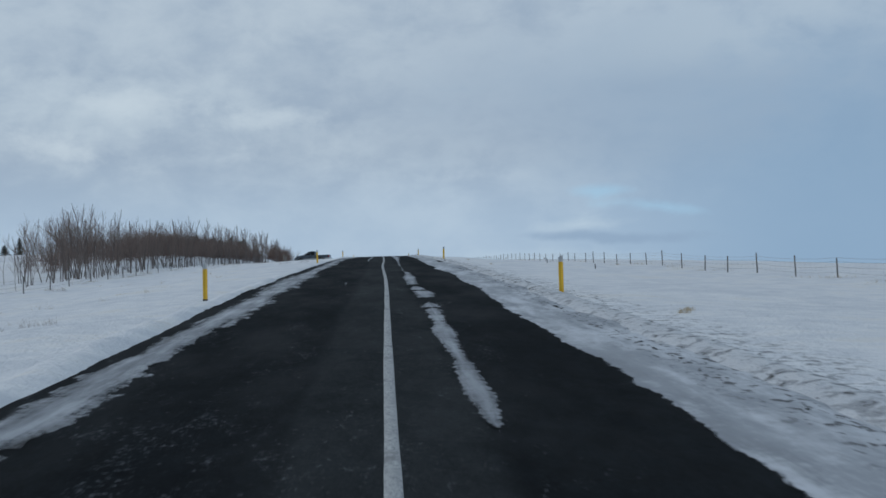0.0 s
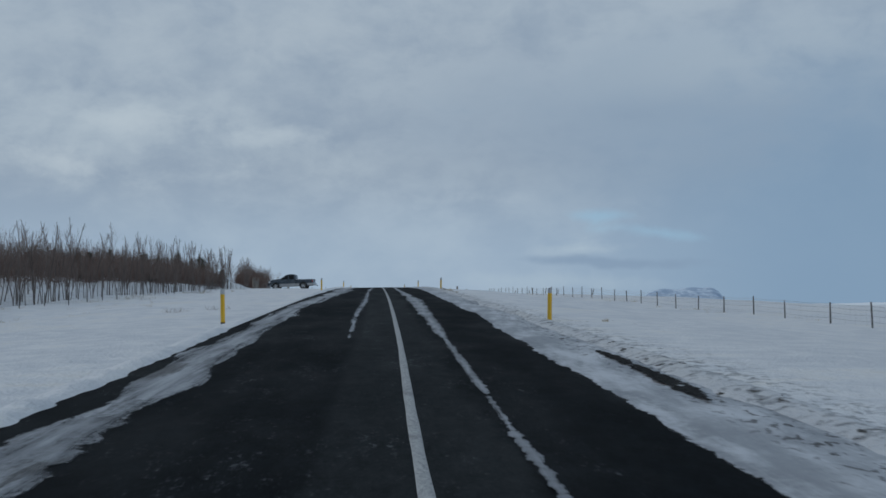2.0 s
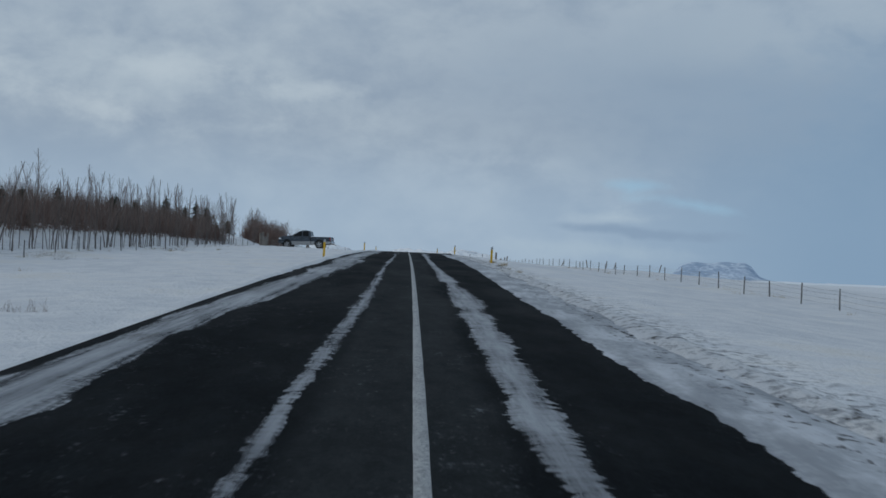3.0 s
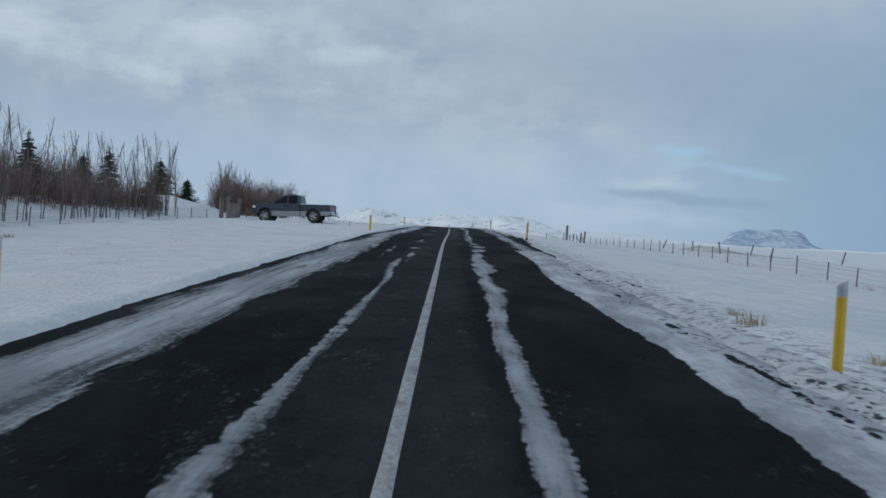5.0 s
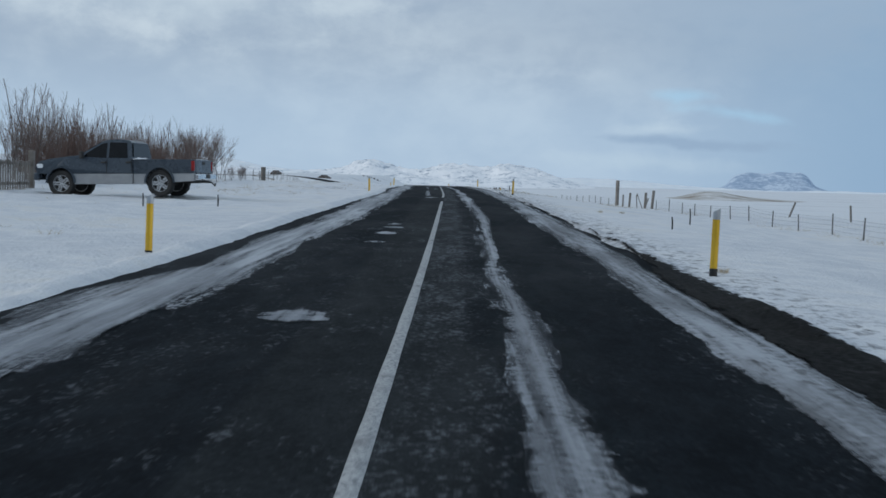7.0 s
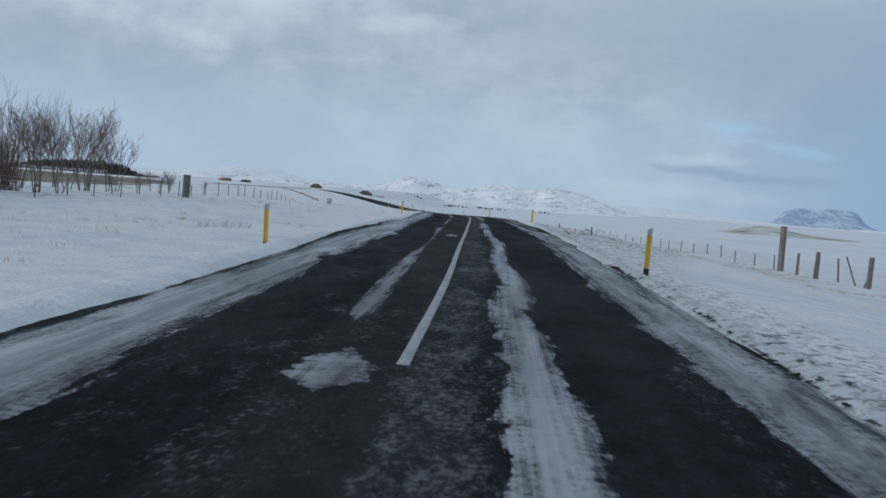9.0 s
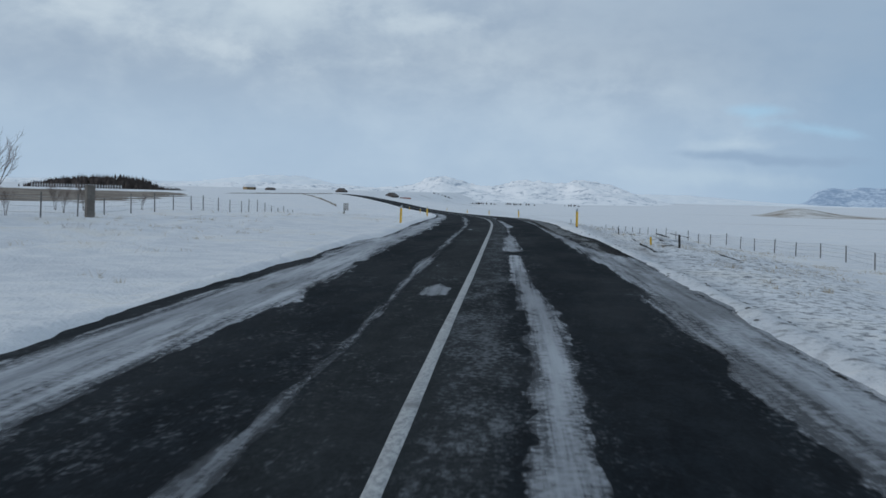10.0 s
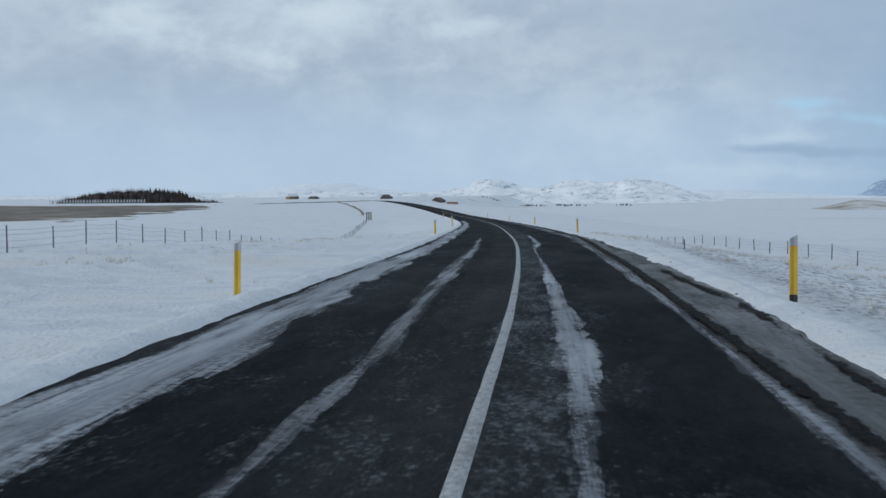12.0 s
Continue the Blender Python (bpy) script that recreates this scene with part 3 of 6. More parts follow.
def tube(bm, a, b, r0, r1, sides=6, cap=True):
    a, b = Vector(a), Vector(b)
    q = (b - a).to_track_quat("Z", "Y").to_matrix()
    rings = []
    for c, r in ((a, r0), (b, r1)):
        rings.append([bm.verts.new(c + q @ Vector((r * math.cos(2 * math.pi * k / sides), r * math.sin(2 * math.pi * k / sides), 0))) for k in range(sides)])
    for k in range(sides):
        bm.faces.new((rings[0][k], rings[0][(k + 1) % sides], rings[1][(k + 1) % sides], rings[1][k]))
    if cap:
        bm.faces.new(rings[0][::-1])
        bm.faces.new(rings[1])


def thing(name, m, label, category, group="", kind=""):
    e = new(name)
    e.empty_display_size = 0.2
    e.matrix_world = m
    return tagged(e, label, category, group, kind)

# ---- ground, road ----
def stations():
    near = np.concatenate([np.arange(-30, 2, 0.5), np.arange(2, 300, 0.2)])
    mid = 300 + np.cumsum(np.linspace(0.4, 6.0, 150))
    far = mid[-1] + np.cumsum(np.geomspace(8, 260, 44))
    return np.concatenate([near, mid, far])


def ground():
    d_left = np.concatenate([-np.geomspace(17, 4300, 42)[::-1], np.arange(-16.4, -8.3, 0.5), np.arange(-8.2, -4.1, 0.3), np.arange(-4.0, -2.3, 0.08)])
    d_right = np.concatenate([np.arange(2.3, 4.4, 0.1), np.arange(4.45, 7.3, 0.2), np.arange(7.3, 14.9, 0.4), np.geomspace(15.2, 4300, 42)])
    d = np.concatenate([d_left, [-1.2, 0.0, 1.2], d_right])
    y = np.concatenate([[-900, -400, -150, -70, -45], stations()])
    D, Y = np.meshgrid(d, y)
    X = AXIS(np.minimum(Y, 1100)) + D
    Z = ground_z(D, Y)
    ob = grid_mesh("ground", X, Y, Z, SNOW)
    return tagged(ob, "snow-covered grassland beside the road, thin in places", "ground", kind="structure")


def road():
    s = np.concatenate([np.arange(-30, 330, 0.5), 330 + np.cumsum(np.linspace(0.8, 5, 210))])
    s = s[s < 870]
    d = np.array([-3.12, -3.08, -2.2, -1.3, -0.6, 0.0, 0.6, 1.3, 2.2, 2.98, 3.02])
    D, Y = np.meshgrid(d, s)
    crown = 0.025 * (1 - (D / 3.0) ** 2)
    Z = HEIGHT(Y) + crown - 0.012 + 0.004 * wave(D, Y, 3.0, 11.0, 2)
    Z[:, 0] -= 0.16
    Z[:, -1] -= 0.16
    ob = grid_mesh("road", AXIS(Y) + D, Y, Z, ASPHALT)
    uv = ob.data.uv_layers.new(name="lane")
    loops = np.zeros(len(ob.data.loops), int)
    ob.data.loops.foreach_get("vertex_index", loops)
    coords = np.stack([D.ravel(), Y.ravel()], 1)[loops]
    uv.data.foreach_set("uv", coords.ravel().astype(np.float32))
    return tagged(ob, "dark worn asphalt road with frosty patches", "road", kind="structure")


def surface(d, y):
    """Height of the asphalt."""
    return HEIGHT(y) + 0.025 * (1 - (d / 3.0) ** 2) - 0.012


# how far the painted line strays from the middle
LINE = smooth_line([(-60, -0.02), (10, -0.02), (33, 0.02), (54, -0.045), (66, 0.02), (77, 0.045), (112, 0.045), (121, 0.032), (136, 0.028), (148, 0.008), (158, 0.0), (166, 0.02), (174, 0.038), (184, 0.035),
                    (210, 0.035), (217, 0.05), (230, 0.015), (240, 0.03), (254, 0.04), (266, 0.09), (271, 0.115), (277, 0.10), (289, 0.035), (310, 0.0), (700, 0.0)])


def centre_line():
    """Solid white line down the middle, broken once past the farm gate."""
    runs = [(-30, 203.4), (209.6, 560)]
    verts, faces = [], []
    for a, b in runs:
        s = np.append(np.arange(a, b, 0.5), b)
        base = len(verts)
        for y in s:
            half = 0.044 + 0.004 * float(wave(0.3, y, 0.9, 21.0))
            for k, d in enumerate((-half, -half + 0.008, half - 0.008, half)):
                z = float(surface(d, y)) + (0.0045 if k in (1, 2) else 0.0)
                verts.append((float(AXIS(y) + LINE(y)) + d, y, z))
        for i in range(len(s) - 1):
            for k in range(3):
                p = base + i * 4 + k
                faces.append((p, p + 1, p + 5, p + 4))
    ob = mesh_object("centre_line", verts, faces, PAINT)
    return tagged(ob, "worn solid white centre line on asphalt", "road marking", kind="structure")


def ribbon(name, y0, y1, left, right, thick, mat, label, seed, presence=None, rag=0.05, res=0.2, across=11, lumps=0.6, widen=1.35, chunks=0.0):
    """A strip of driven snow on the asphalt between two lines; its material tears the rims."""
    s = np.arange(y0, y1, res)
    a = np.convolve(np.pad(left(s), 2, "edge"), np.ones(5) / 5, "valid") + rag * wave(0.0, s, 2.2, seed, 3)
    b = np.convolve(np.pad(right(s), 2, "edge"), np.ones(5) / 5, "valid") + rag * wave(9.0, s, 2.2, seed + 2, 3)
    mid, half = (a + b) / 2, (b - a) / 2 * widen
    u = np.linspace(-1, 1, across)
    D = mid[:, None] + half[:, None] * u[None, :]
    Y = np.repeat(s[:, None], across, 1)
    body = step(0.05, 0.75, 1 - np.abs(u))[None, :]
    T = thick * body * (0.8 + lumps * wave(D * 1.5, Y, 0.45, seed + 6, 3))
    Z = surface(D, Y) + 0.004 + np.maximum(T, 0.0)
    ob = grid_mesh(name, AXIS(Y) + D, Y, Z, mat)
    pres = np.ones(len(s)) if presence is None else presence(s)
    pres = pres + 0.22 * wave(4.0, s, 3.5, seed + 7, 3) + chunks * wave(7.0, s, 1.2, seed + 8, 2)
    uv = ob.data.uv_layers.new(name="strip")
    loops = np.zeros(len(ob.data.loops), int)
    ob.data.loops.foreach_get("vertex_index", loops)
    coords = np.stack([np.repeat(u[None, :], len(s), 0).ravel(), np.repeat(pres[:, None], across, 1).ravel()], 1)[loops]
    uv.data.foreach_set("uv", coords.ravel().astype(np.float32))
    lane_uv = ob.data.uv_layers.new(name="lane")
    lane_uv.data.foreach_set("uv", np.stack([D.ravel(), Y.ravel()], 1)[loops].ravel().astype(np.float32))
    return tagged(ob, label, "snow", kind="structure")


def const(v):
    return lambda s: np.full(np.shape(s), float(v))


ground()
road()
centre_line()
STRIP_L = plain_line([
    (-30, 0.51), (8.1, 0.51), (25.6, 0.55), (30.4, 0.49), (39.8, 0.52), (42.6, 0.51), (57.3, 0.58), (91.7, 0.69), (111.7, 0.66), (119.3, 0.65),
    (125.4, 0.66), (127.7, 0.66), (132.7, 0.69), (134.1, 0.68), (135.4, 0.65), (136.7, 0.67), (138.4, 0.65), (144.4, 0.72), (145.7, 0.74), (148.6, 0.77),
    (149.6, 0.78), (152.9, 0.82), (158.3, 0.76), (161.2, 0.86), (162.3, 0.66), (164.6, 0.67), (166.6, 0.74), (169.2, 0.65), (170.6, 0.77), (173, 0.67),
    (180.5, 0.86), (188.6, 0.83), (212.1, 0.61), (214.1, 0.61), (215.1, 0.61), (218.8, 0.74), (224.1, 0.62), (233.3, 0.69), (237.8, 0.59),
    (250, 0.49)])
STRIP_R = plain_line([
    (-30, 0.69), (8.1, 0.69), (25.6, 0.87), (30.4, 0.73), (39.8, 0.83), (42.6, 0.68), (57.3, 0.71), (91.7, 1.14), (111.7, 0.88), (119.3, 0.84),
    (125.4, 0.83), (127.7, 0.83), (132.7, 1.04), (134.1, 0.90), (135.4, 0.98), (136.7, 0.88), (138.4, 1.10), (144.4, 0.92), (145.7, 1.02), (148.6, 1.02),
    (149.6, 1.23), (152.9, 1.28), (158.3, 0.95), (161.2, 0.96), (162.3, 0.98), (164.6, 1.15), (166.6, 1.02), (169.2, 1.22), (170.6, 1.1), (173, 0.93),
    (180.5, 1.06), (188.6, 1.23), (212.1, 1.12), (214.1, 0.91), (215.1, 1.13), (218.8, 1.1), (224.1, 0.94), (233.3, 1.08), (237.8, 0.84),
    (250, 0.79)])
HOLD_R = plain_line([
    (-30, -0.6), (7.2, -0.5), (8, 0.9), (19.7, 0.95), (20.05, -0.9), (20.4, 0.95), (22.7, -0.9), (23.2, -0.9), (23.6, 0.95), (26.2, 0.95),
    (26.45, -0.9), (26.8, 0.8), (28.4, 0.8), (28.7, -0.9), (29.6, -0.8), (29.9, 0.95), (40.8, 0.95), (42.5, 0.15), (46, 0.15), (53, 0.3),
    (54.7, 0.85), (56, 0.4), (60, 0.5), (66, 0.4), (70, 0.95), (110.9, 1.05), (111.25, -0.4), (111.6, 1.05), (144.8, 0.95), (147.2, 0.7), (147.7, -0.1), (148.1, 0.9), (150.2, 0.9), (150.9, -0.3), (152.3, 0.7), (153.2, 0.8), (154.2, -0.2), (155.6, 0.9),
    (157.8, 0.2), (161.5, 0.5), (162.2, 0.9), (178, 0.75), (203, 1.1), (245.0, 1.1), (245.4, -0.4), (246.7, -0.6)])
FROST_L = plain_line([(246, 0.50), (252, 0.47), (262, 0.53), (269, 0.53), (273, 0.54), (278, 0.51), (282, 0.45), (287, 0.40), (292, 0.37), (299, 0.50), (311, 0.59), (335, 0.55)])
FROST_R = plain_line([(246, 0.80), (252, 0.79), (262, 0.68), (266, 0.79), (269, 0.88), (271, 0.84), (273, 0.74), (278, 0.66), (282, 0.61), (287, 0.56), (292, 0.54), (299, 0.80), (311, 0.82), (335, 0.75)])
FROST_HOLD = plain_line([(246.4, -0.4), (247.2, 1.4), (255, 1.3), (259, 0.65), (264, 0.7), (267, 1.15), (274, 1.25), (282, 1.1), (285, 0.45), (292, 0.25), (296, 0.95), (308, 0.95), (314, 0.2), (335, 0.3)])
ribbon("packed_snow", -30, 161.6, STRIP_L, STRIP_R, 0.016, PACKED, "broken strip of packed snow on the asphalt lane", 31, HOLD_R, rag=0.03, widen=1.5, chunks=0.4)
ribbon("packed_snow", 161.4, 246.6, STRIP_L, STRIP_R, 0.012, STREAKED, "wheel-streaked strip of packed snow on asphalt", 33, HOLD_R, rag=0.03, widen=1.35, chunks=0.15)
ribbon("packed_snow", 246.4, 335, FROST_L, FROST_R, 0.008, FROSTY, "frosty blotched strip of packed snow on asphalt", 35, FROST_HOLD, rag=0.04, widen=1.3, chunks=0.2)
LEFT_L = plain_line([
    (40, -0.81), (67.8, -0.81), (76.6, -0.93), (91.2, -0.88), (109.6, -0.88), (118, -0.86), (121, -0.83), (123.8, -0.74), (126, -0.77), (128, -0.76),
    (133.9, -0.72), (138.2, -0.89), (155.3, -0.81), (157, -0.87), (158.5, -0.81), (161.2, -0.81)])
LEFT_R = plain_line([
    (40, -0.72), (67.8, -0.72), (76.6, -0.72), (91.2, -0.58), (109.6, -0.69), (118, -0.60), (121, -0.56), (123.8, -0.64), (126, -0.56), (128, -0.58),
    (133.9, -0.59), (138.2, -0.64), (155.3, -0.64), (157, -0.67), (158.5, -0.62), (161.2, -0.67)])
HOLD_L = plain_line([(-30, -0.6), (66.8, -0.6), (67.3, 0.7), (68.2, 0.6), (68.7, -0.6), (69.3, 0.7), (71, 0.9), (104, 0.9), (110, 0.85), (138, 0.8), (141, 0.4), (143, 0.0), (146, -0.5), (154.4, -0.5), (154.8, 0.35), (159, 0.35), (159.6, -0.5), (161, 0.2)])
ribbon("packed_snow", 62, 161, LEFT_L, LEFT_R, 0.008, THIN_PACKED, "thin broken strip of packed snow on asphalt", 57, HOLD_L, rag=0.03, widen=1.25, chunks=0.45)
FILM_L = plain_line([(205, -0.62), (213, -0.70), (218, -0.80), (224, -0.88), (230, -0.80), (238, -0.93), (243, -0.97), (258, -1.0), (269, -0.98), (272, -1.02), (276.5, -1.15), (280, -1.22), (284, -1.27), (291, -1.29), (304, -1.38), (320, -1.45)])
FILM_R = plain_line([(205, -0.40), (213, -0.40), (218, -0.45), (224, -0.54), (230, -0.48), (238, -0.57), (243, -0.63), (258, -0.68), (269, -0.65), (272, -0.74), (276.5, -0.82), (280, -0.86), (284, -0.91), (291, -0.97), (304, -1.04), (320, -1.1)])
FILM_HOLD = plain_line([(205, -0.5), (212, -0.5), (213, 0.9), (224, 0.8), (228, 0.25), (236, 0.25), (240, 0.6), (243, 0.6), (246, 0.40), (258, 0.40), (266, 0.50), (271, 0.72), (292, 0.75), (304, 0.6), (312, -0.2)])
ribbon("packed_snow", 205, 314, FILM_L, FILM_R, 0.006, FILM, "faint streaked film of packed snow on asphalt", 59, FILM_HOLD, rag=0.02, widen=1.35, chunks=0.12)
ribbon("packed_snow", 226, 282, lambda s: FILM_R(s) - 0.02, lambda s: FILM_R(s) + 0.18, 0.005, FAINT, "second faint wheel streak of packed snow", 61, plain_line([(226, -0.2), (236, 0.15), (243, 0.45), (250, 0.4), (258, 0.15), (266, 0.1), (282, -0.2)]), rag=0.02, widen=1.3, chunks=0.12)
for y0, y1, a, b, hold, seed in ((142, 153, -1.38, -1.10, 0.45, 62), (140.5, 148, -0.78, -0.44, 0.40, 64)):
    ribbon("packed_snow", y0, y1, const(a), const(b), 0.004, FROSTY, "faint smear of packed snow on asphalt", seed, plain_line([(y0, 0.0), (y0 + 2, hold), (y1 - 2, hold), (y1, 0.0)]), rag=0.03, widen=1.4, chunks=0.5)
ICE_L = plain_line([
    (-30, -2.66), (11.2, -2.66), (13, -2.68), (16, -2.61), (22.8, -2.74), (26.6, -2.64), (29.5, -2.82), (36.6, -3.01), (39.1, -2.97), (44.1, -2.71),
    (57.7, -2.79), (59.1, -2.81), (60.9, -2.78), (63.8, -2.94), (69.5, -2.84), (85.1, -3.03), (112.9, -2.56), (114.6, -2.74), (118.9, -2.77),
    (136.3, -2.66), (137.6, -2.67), (146.2, -2.64), (151.9, -2.69), (158.8, -2.64), (163.7, -2.79), (171.1, -2.84), (174.1, -2.43), (177.9, -2.57),
    (184.3, -2.54), (211.6, -2.58), (213.4, -2.6), (217.5, -2.53), (223.5, -2.61), (231.5, -2.71), (234.2, -2.74), (237.3, -2.71), (242.5, -2.69),
    (251.3, -2.89), (254.3, -2.59), (259.2, -2.57), (267.8, -2.74), (276.1, -2.72), (299.6, -2.8), (420, -2.8)])
ICE_R = plain_line([
    (-30, -2.1), (11.2, -2.1), (13, -2.17), (16, -2.1), (22.8, -1.91), (26.6, -2.05), (29.5, -1.95), (36.6, -2.05), (39.1, -1.89), (44.1, -2.24),
    (57.7, -2.05), (59.1, -1.95), (60.9, -2.03), (63.8, -2.11), (69.5, -2.19), (85.1, -2.24), (112.9, -1.53), (114.6, -1.47), (118.9, -1.71),
    (136.3, -1.65), (137.6, -1.53), (146.2, -1.51), (151.9, -1.66), (158.8, -1.67), (163.7, -1.82), (171.1, -1.59), (174.1, -1.63), (177.9, -1.56),
    (184.3, -1.51), (211.6, -1.54), (213.4, -1.63), (217.5, -1.69), (223.5, -1.76), (231.5, -1.69), (234.2, -1.53), (237.3, -1.71), (242.5, -1.69),
    (251.3, -1.77), (254.3, -1.78), (259.2, -1.74), (267.8, -1.71), (276.1, -1.95), (299.6, -2.11), (420, -2.11)])
ribbon("shoulder_ice", -30, 58, ICE_L, ICE_R, 0.016, TORN_ICE, "grey torn ice along the road edge", 71, plain_line([(-30, 1.0), (56, 1.0), (58, 0.4)]), 0.12, across=15, widen=1.16)
def ice_out(s):
    """Outer rim of the ice: it runs up to the snow in places and leaves a dark gap in others."""
    return ICE_L(s) - step(80, 130, s) * (0.11 - 0.17 * wave(2.0, s, 7.0, 75.0, 2))


ribbon("shoulder_ice", 56.5, 420, ice_out, ICE_R, 0.016, ICE, "grey streaked ice along the road edge", 73, plain_line([(56.5, 0.4), (59, 1.0), (420, 1.0)]), 0.12, across=15, widen=1.14)
SL_L = plain_line([
    (-30, 1.7), (6.9, 1.7), (11.4, 1.79), (19.8, 1.72), (21.3, 1.79), (30, 1.86), (33.5, 1.76), (36.4, 1.88), (40.6, 1.85), (45.5, 1.66),
    (48.5, 1.84), (53.7, 1.71), (56.1, 1.77), (62.6, 1.73), (65, 1.81), (70.7, 1.79), (78.8, 2.03), (79.9, 1.89), (92.3, 1.9), (110.8, 2),
    (114.4, 1.96), (125.6, 2.08), (133, 1.88), (137.2, 1.85), (143.3, 2.04), (155.4, 2.02), (160.2, 2.13), (162.6, 2.01), (166.2, 2.07), (170.2, 2),
    (175.7, 2.04), (179.8, 1.96), (212.6, 1.94), (218.5, 1.86), (240.3, 2.03), (247.6, 1.88), (255.9, 1.82), (260.1, 1.71), (283.2, 1.7), (340, 1.7)])
SL_R = plain_line([(-30, 2.95), (100, 2.95), (145, 2.9), (153, 2.8), (158, 2.74), (164, 2.70), (172, 2.72), (178, 2.85), (190, 2.9), (230, 3.0), (237, 3.15), (245, 3.15), (248, 2.7), (251, 2.35), (258, 2.2), (262, 2.1), (270, 2.0), (330, 2.0)])
ribbon("shoulder_slush", -30, 152, SL_L, SL_R, 0.026, SLUSH, "grey trampled slush along the road edge", 91, None, 0.05, across=17, lumps=1.0, widen=1.08)
ribbon("shoulder_slush", 151, 262, SL_L, SL_R, 0.02, WORN_SLUSH, "dirty wheel-worn slush along the road edge", 93, plain_line([(151, 0.6), (154, 1.0), (236, 1.0), (246, 0.9), (258, 0.8), (262, 0.1)]), 0.05, across=17, lumps=1.0, widen=1.08)


def earth(y0, y1, mid, half, hold, seed, label, chunks=0.9, rag=0.05, across=9, lift=0.0):
    """Black earth and asphalt laid bare in torn patches through the crust of the verge."""
    s = np.arange(y0, y1, 0.14)
    c, h = mid(s) + rag * wave(1.0, s, 2.0, seed, 3), half(s)
    u = np.linspace(-1, 1, across)
    D, Y = c[:, None] + h[:, None] * u[None, :], np.repeat(s[:, None], across, 1)
    Z = np.maximum(ground_z(D, Y) + 0.014, surface(D, Y) + 0.016) + lift
    ob = grid_mesh("bare_earth", AXIS(Y) + D, Y, Z, EARTH)
    pres = hold(s) + chunks * wave(3.0, s, 1.6, seed + 1, 3)
    uv = ob.data.uv_layers.new(name="strip")
    loops = np.zeros(len(ob.data.loops), int)
    ob.data.loops.foreach_get("vertex_index", loops)
    coords = np.stack([np.repeat(u[None, :], len(s), 0).ravel(), np.repeat(pres[:, None], across, 1).ravel()], 1)[loops]
    uv.data.foreach_set("uv", coords.ravel().astype(np.float32))
    lane_uv = ob.data.uv_layers.new(name="lane")
    lane_uv.data.foreach_set("uv", np.stack([D.ravel(), Y.ravel()], 1)[loops].ravel().astype(np.float32))
    return tagged(ob, label, "earth", kind="structure")


CRACK = plain_line([(-30, 2.55), (30, 2.5), (50, 2.48), (57, 2.40), (64, 2.50), (80, 2.58), (110, 2.6), (122, 2.58), (131, 2.5), (142, 2.55), (150, 2.7), (178, 2.95), (190, 2.95), (210, 2.84), (219, 2.90), (227, 2.74), (245, 2.72)])
CRACK_W = plain_line([(-30, 0.14), (30, 0.18), (56, 0.24), (62, 0.24), (66, 0.16), (112, 0.12), (131, 0.13), (142, 0.10), (150, 0.12), (205, 0.13), (230, 0.13), (245, 0.2)])
CRACK_HOLD = plain_line([(-30, 0.05), (25, 0.1), (32, 0.3), (50, 0.25), (54, 0.0), (57, -0.3), (64, -0.3), (66, 0.1), (90, 0.0), (110, 0.05), (121, 0.1), (128, 0.4), (133, 0.4), (138, 0.2), (142, 0.35), (148, 0.2), (152, -0.8), (182, -0.8), (186, 0.2), (208, 0.45), (224, 0.4), (231, -0.1), (245, -0.4)])
earth(-10, 246, CRACK, CRACK_W, CRACK_HOLD, 111, "torn patches of black earth along the verge crust", lift=0.012)
earth(57.0, 64.0, plain_line([(57, 2.44), (59, 2.47), (61.5, 2.57), (64, 2.55)]), plain_line([(57, 0.10), (59, 0.17), (62, 0.14), (64, 0.10)]), plain_line([(57, 0.5), (58, 1.3), (60.5, 1.3), (61, 0.7), (62, 1.2), (63.2, 1.0), (64, 0.2)]), 115, "bare black patch of earth along the verge", chunks=0.35, lift=0.024)
BAND = plain_line([(152, 2.72), (158, 2.76), (164, 2.84), (168, 2.88), (172, 2.9), (176, 2.97), (184, 2.97)])
BAND_W = plain_line([(152, 0.06), (158, 0.10), (163, 0.24), (168, 0.30), (174, 0.28), (177, 0.16), (184, 0.12)])
earth(152, 185, BAND, BAND_W, plain_line([(152, 0.2), (157, 0.8), (163, 1.5), (174, 1.5), (177, 0.9), (180, 0.5), (185, 0.4)]), 121, "band of bare black earth between slush and snow", chunks=0.25, rag=0.09)
for i, (a, b, d0, d1, w) in enumerate(((253, 262, 4.5, 5.2, 0.22), (258, 268, 5.3, 5.9, 0.26), (262, 272, 6.3, 6.6, 0.2), (246, 252, 5.0, 5.3, 0.16), (249, 258, 3.7, 4.1, 0.14))):
    earth(a, b, plain_line([(a, d0), (b, d1)]), const(w), plain_line([(a, 0.2), ((a + b) / 2, 0.75), (b, 0.2)]), 131 + i, "thin dark streak of earth through the snow crust")
earth(246, 266, plain_line([(246, 2.72), (251, 2.68), (257, 2.58), (266, 2.42)]), plain_line([(246, 0.2), (250, 0.34), (257, 0.28), (266, 0.14)]), plain_line([(246, 0.4), (249, 1.2), (257, 1.1), (266, 0.3)]), 125, "black bare earth with crumbs of slush", chunks=0.9, rag=0.12)
RUT_L = plain_line([(246, 2.0), (258, 1.95), (263, 1.80), (280, 1.72), (300, 1.80), (312, 2.15)])
RUT_R = plain_line([(246, 3.05), (256, 3.05), (263, 2.75), (272, 2.95), (290, 3.0), (312, 3.0)])
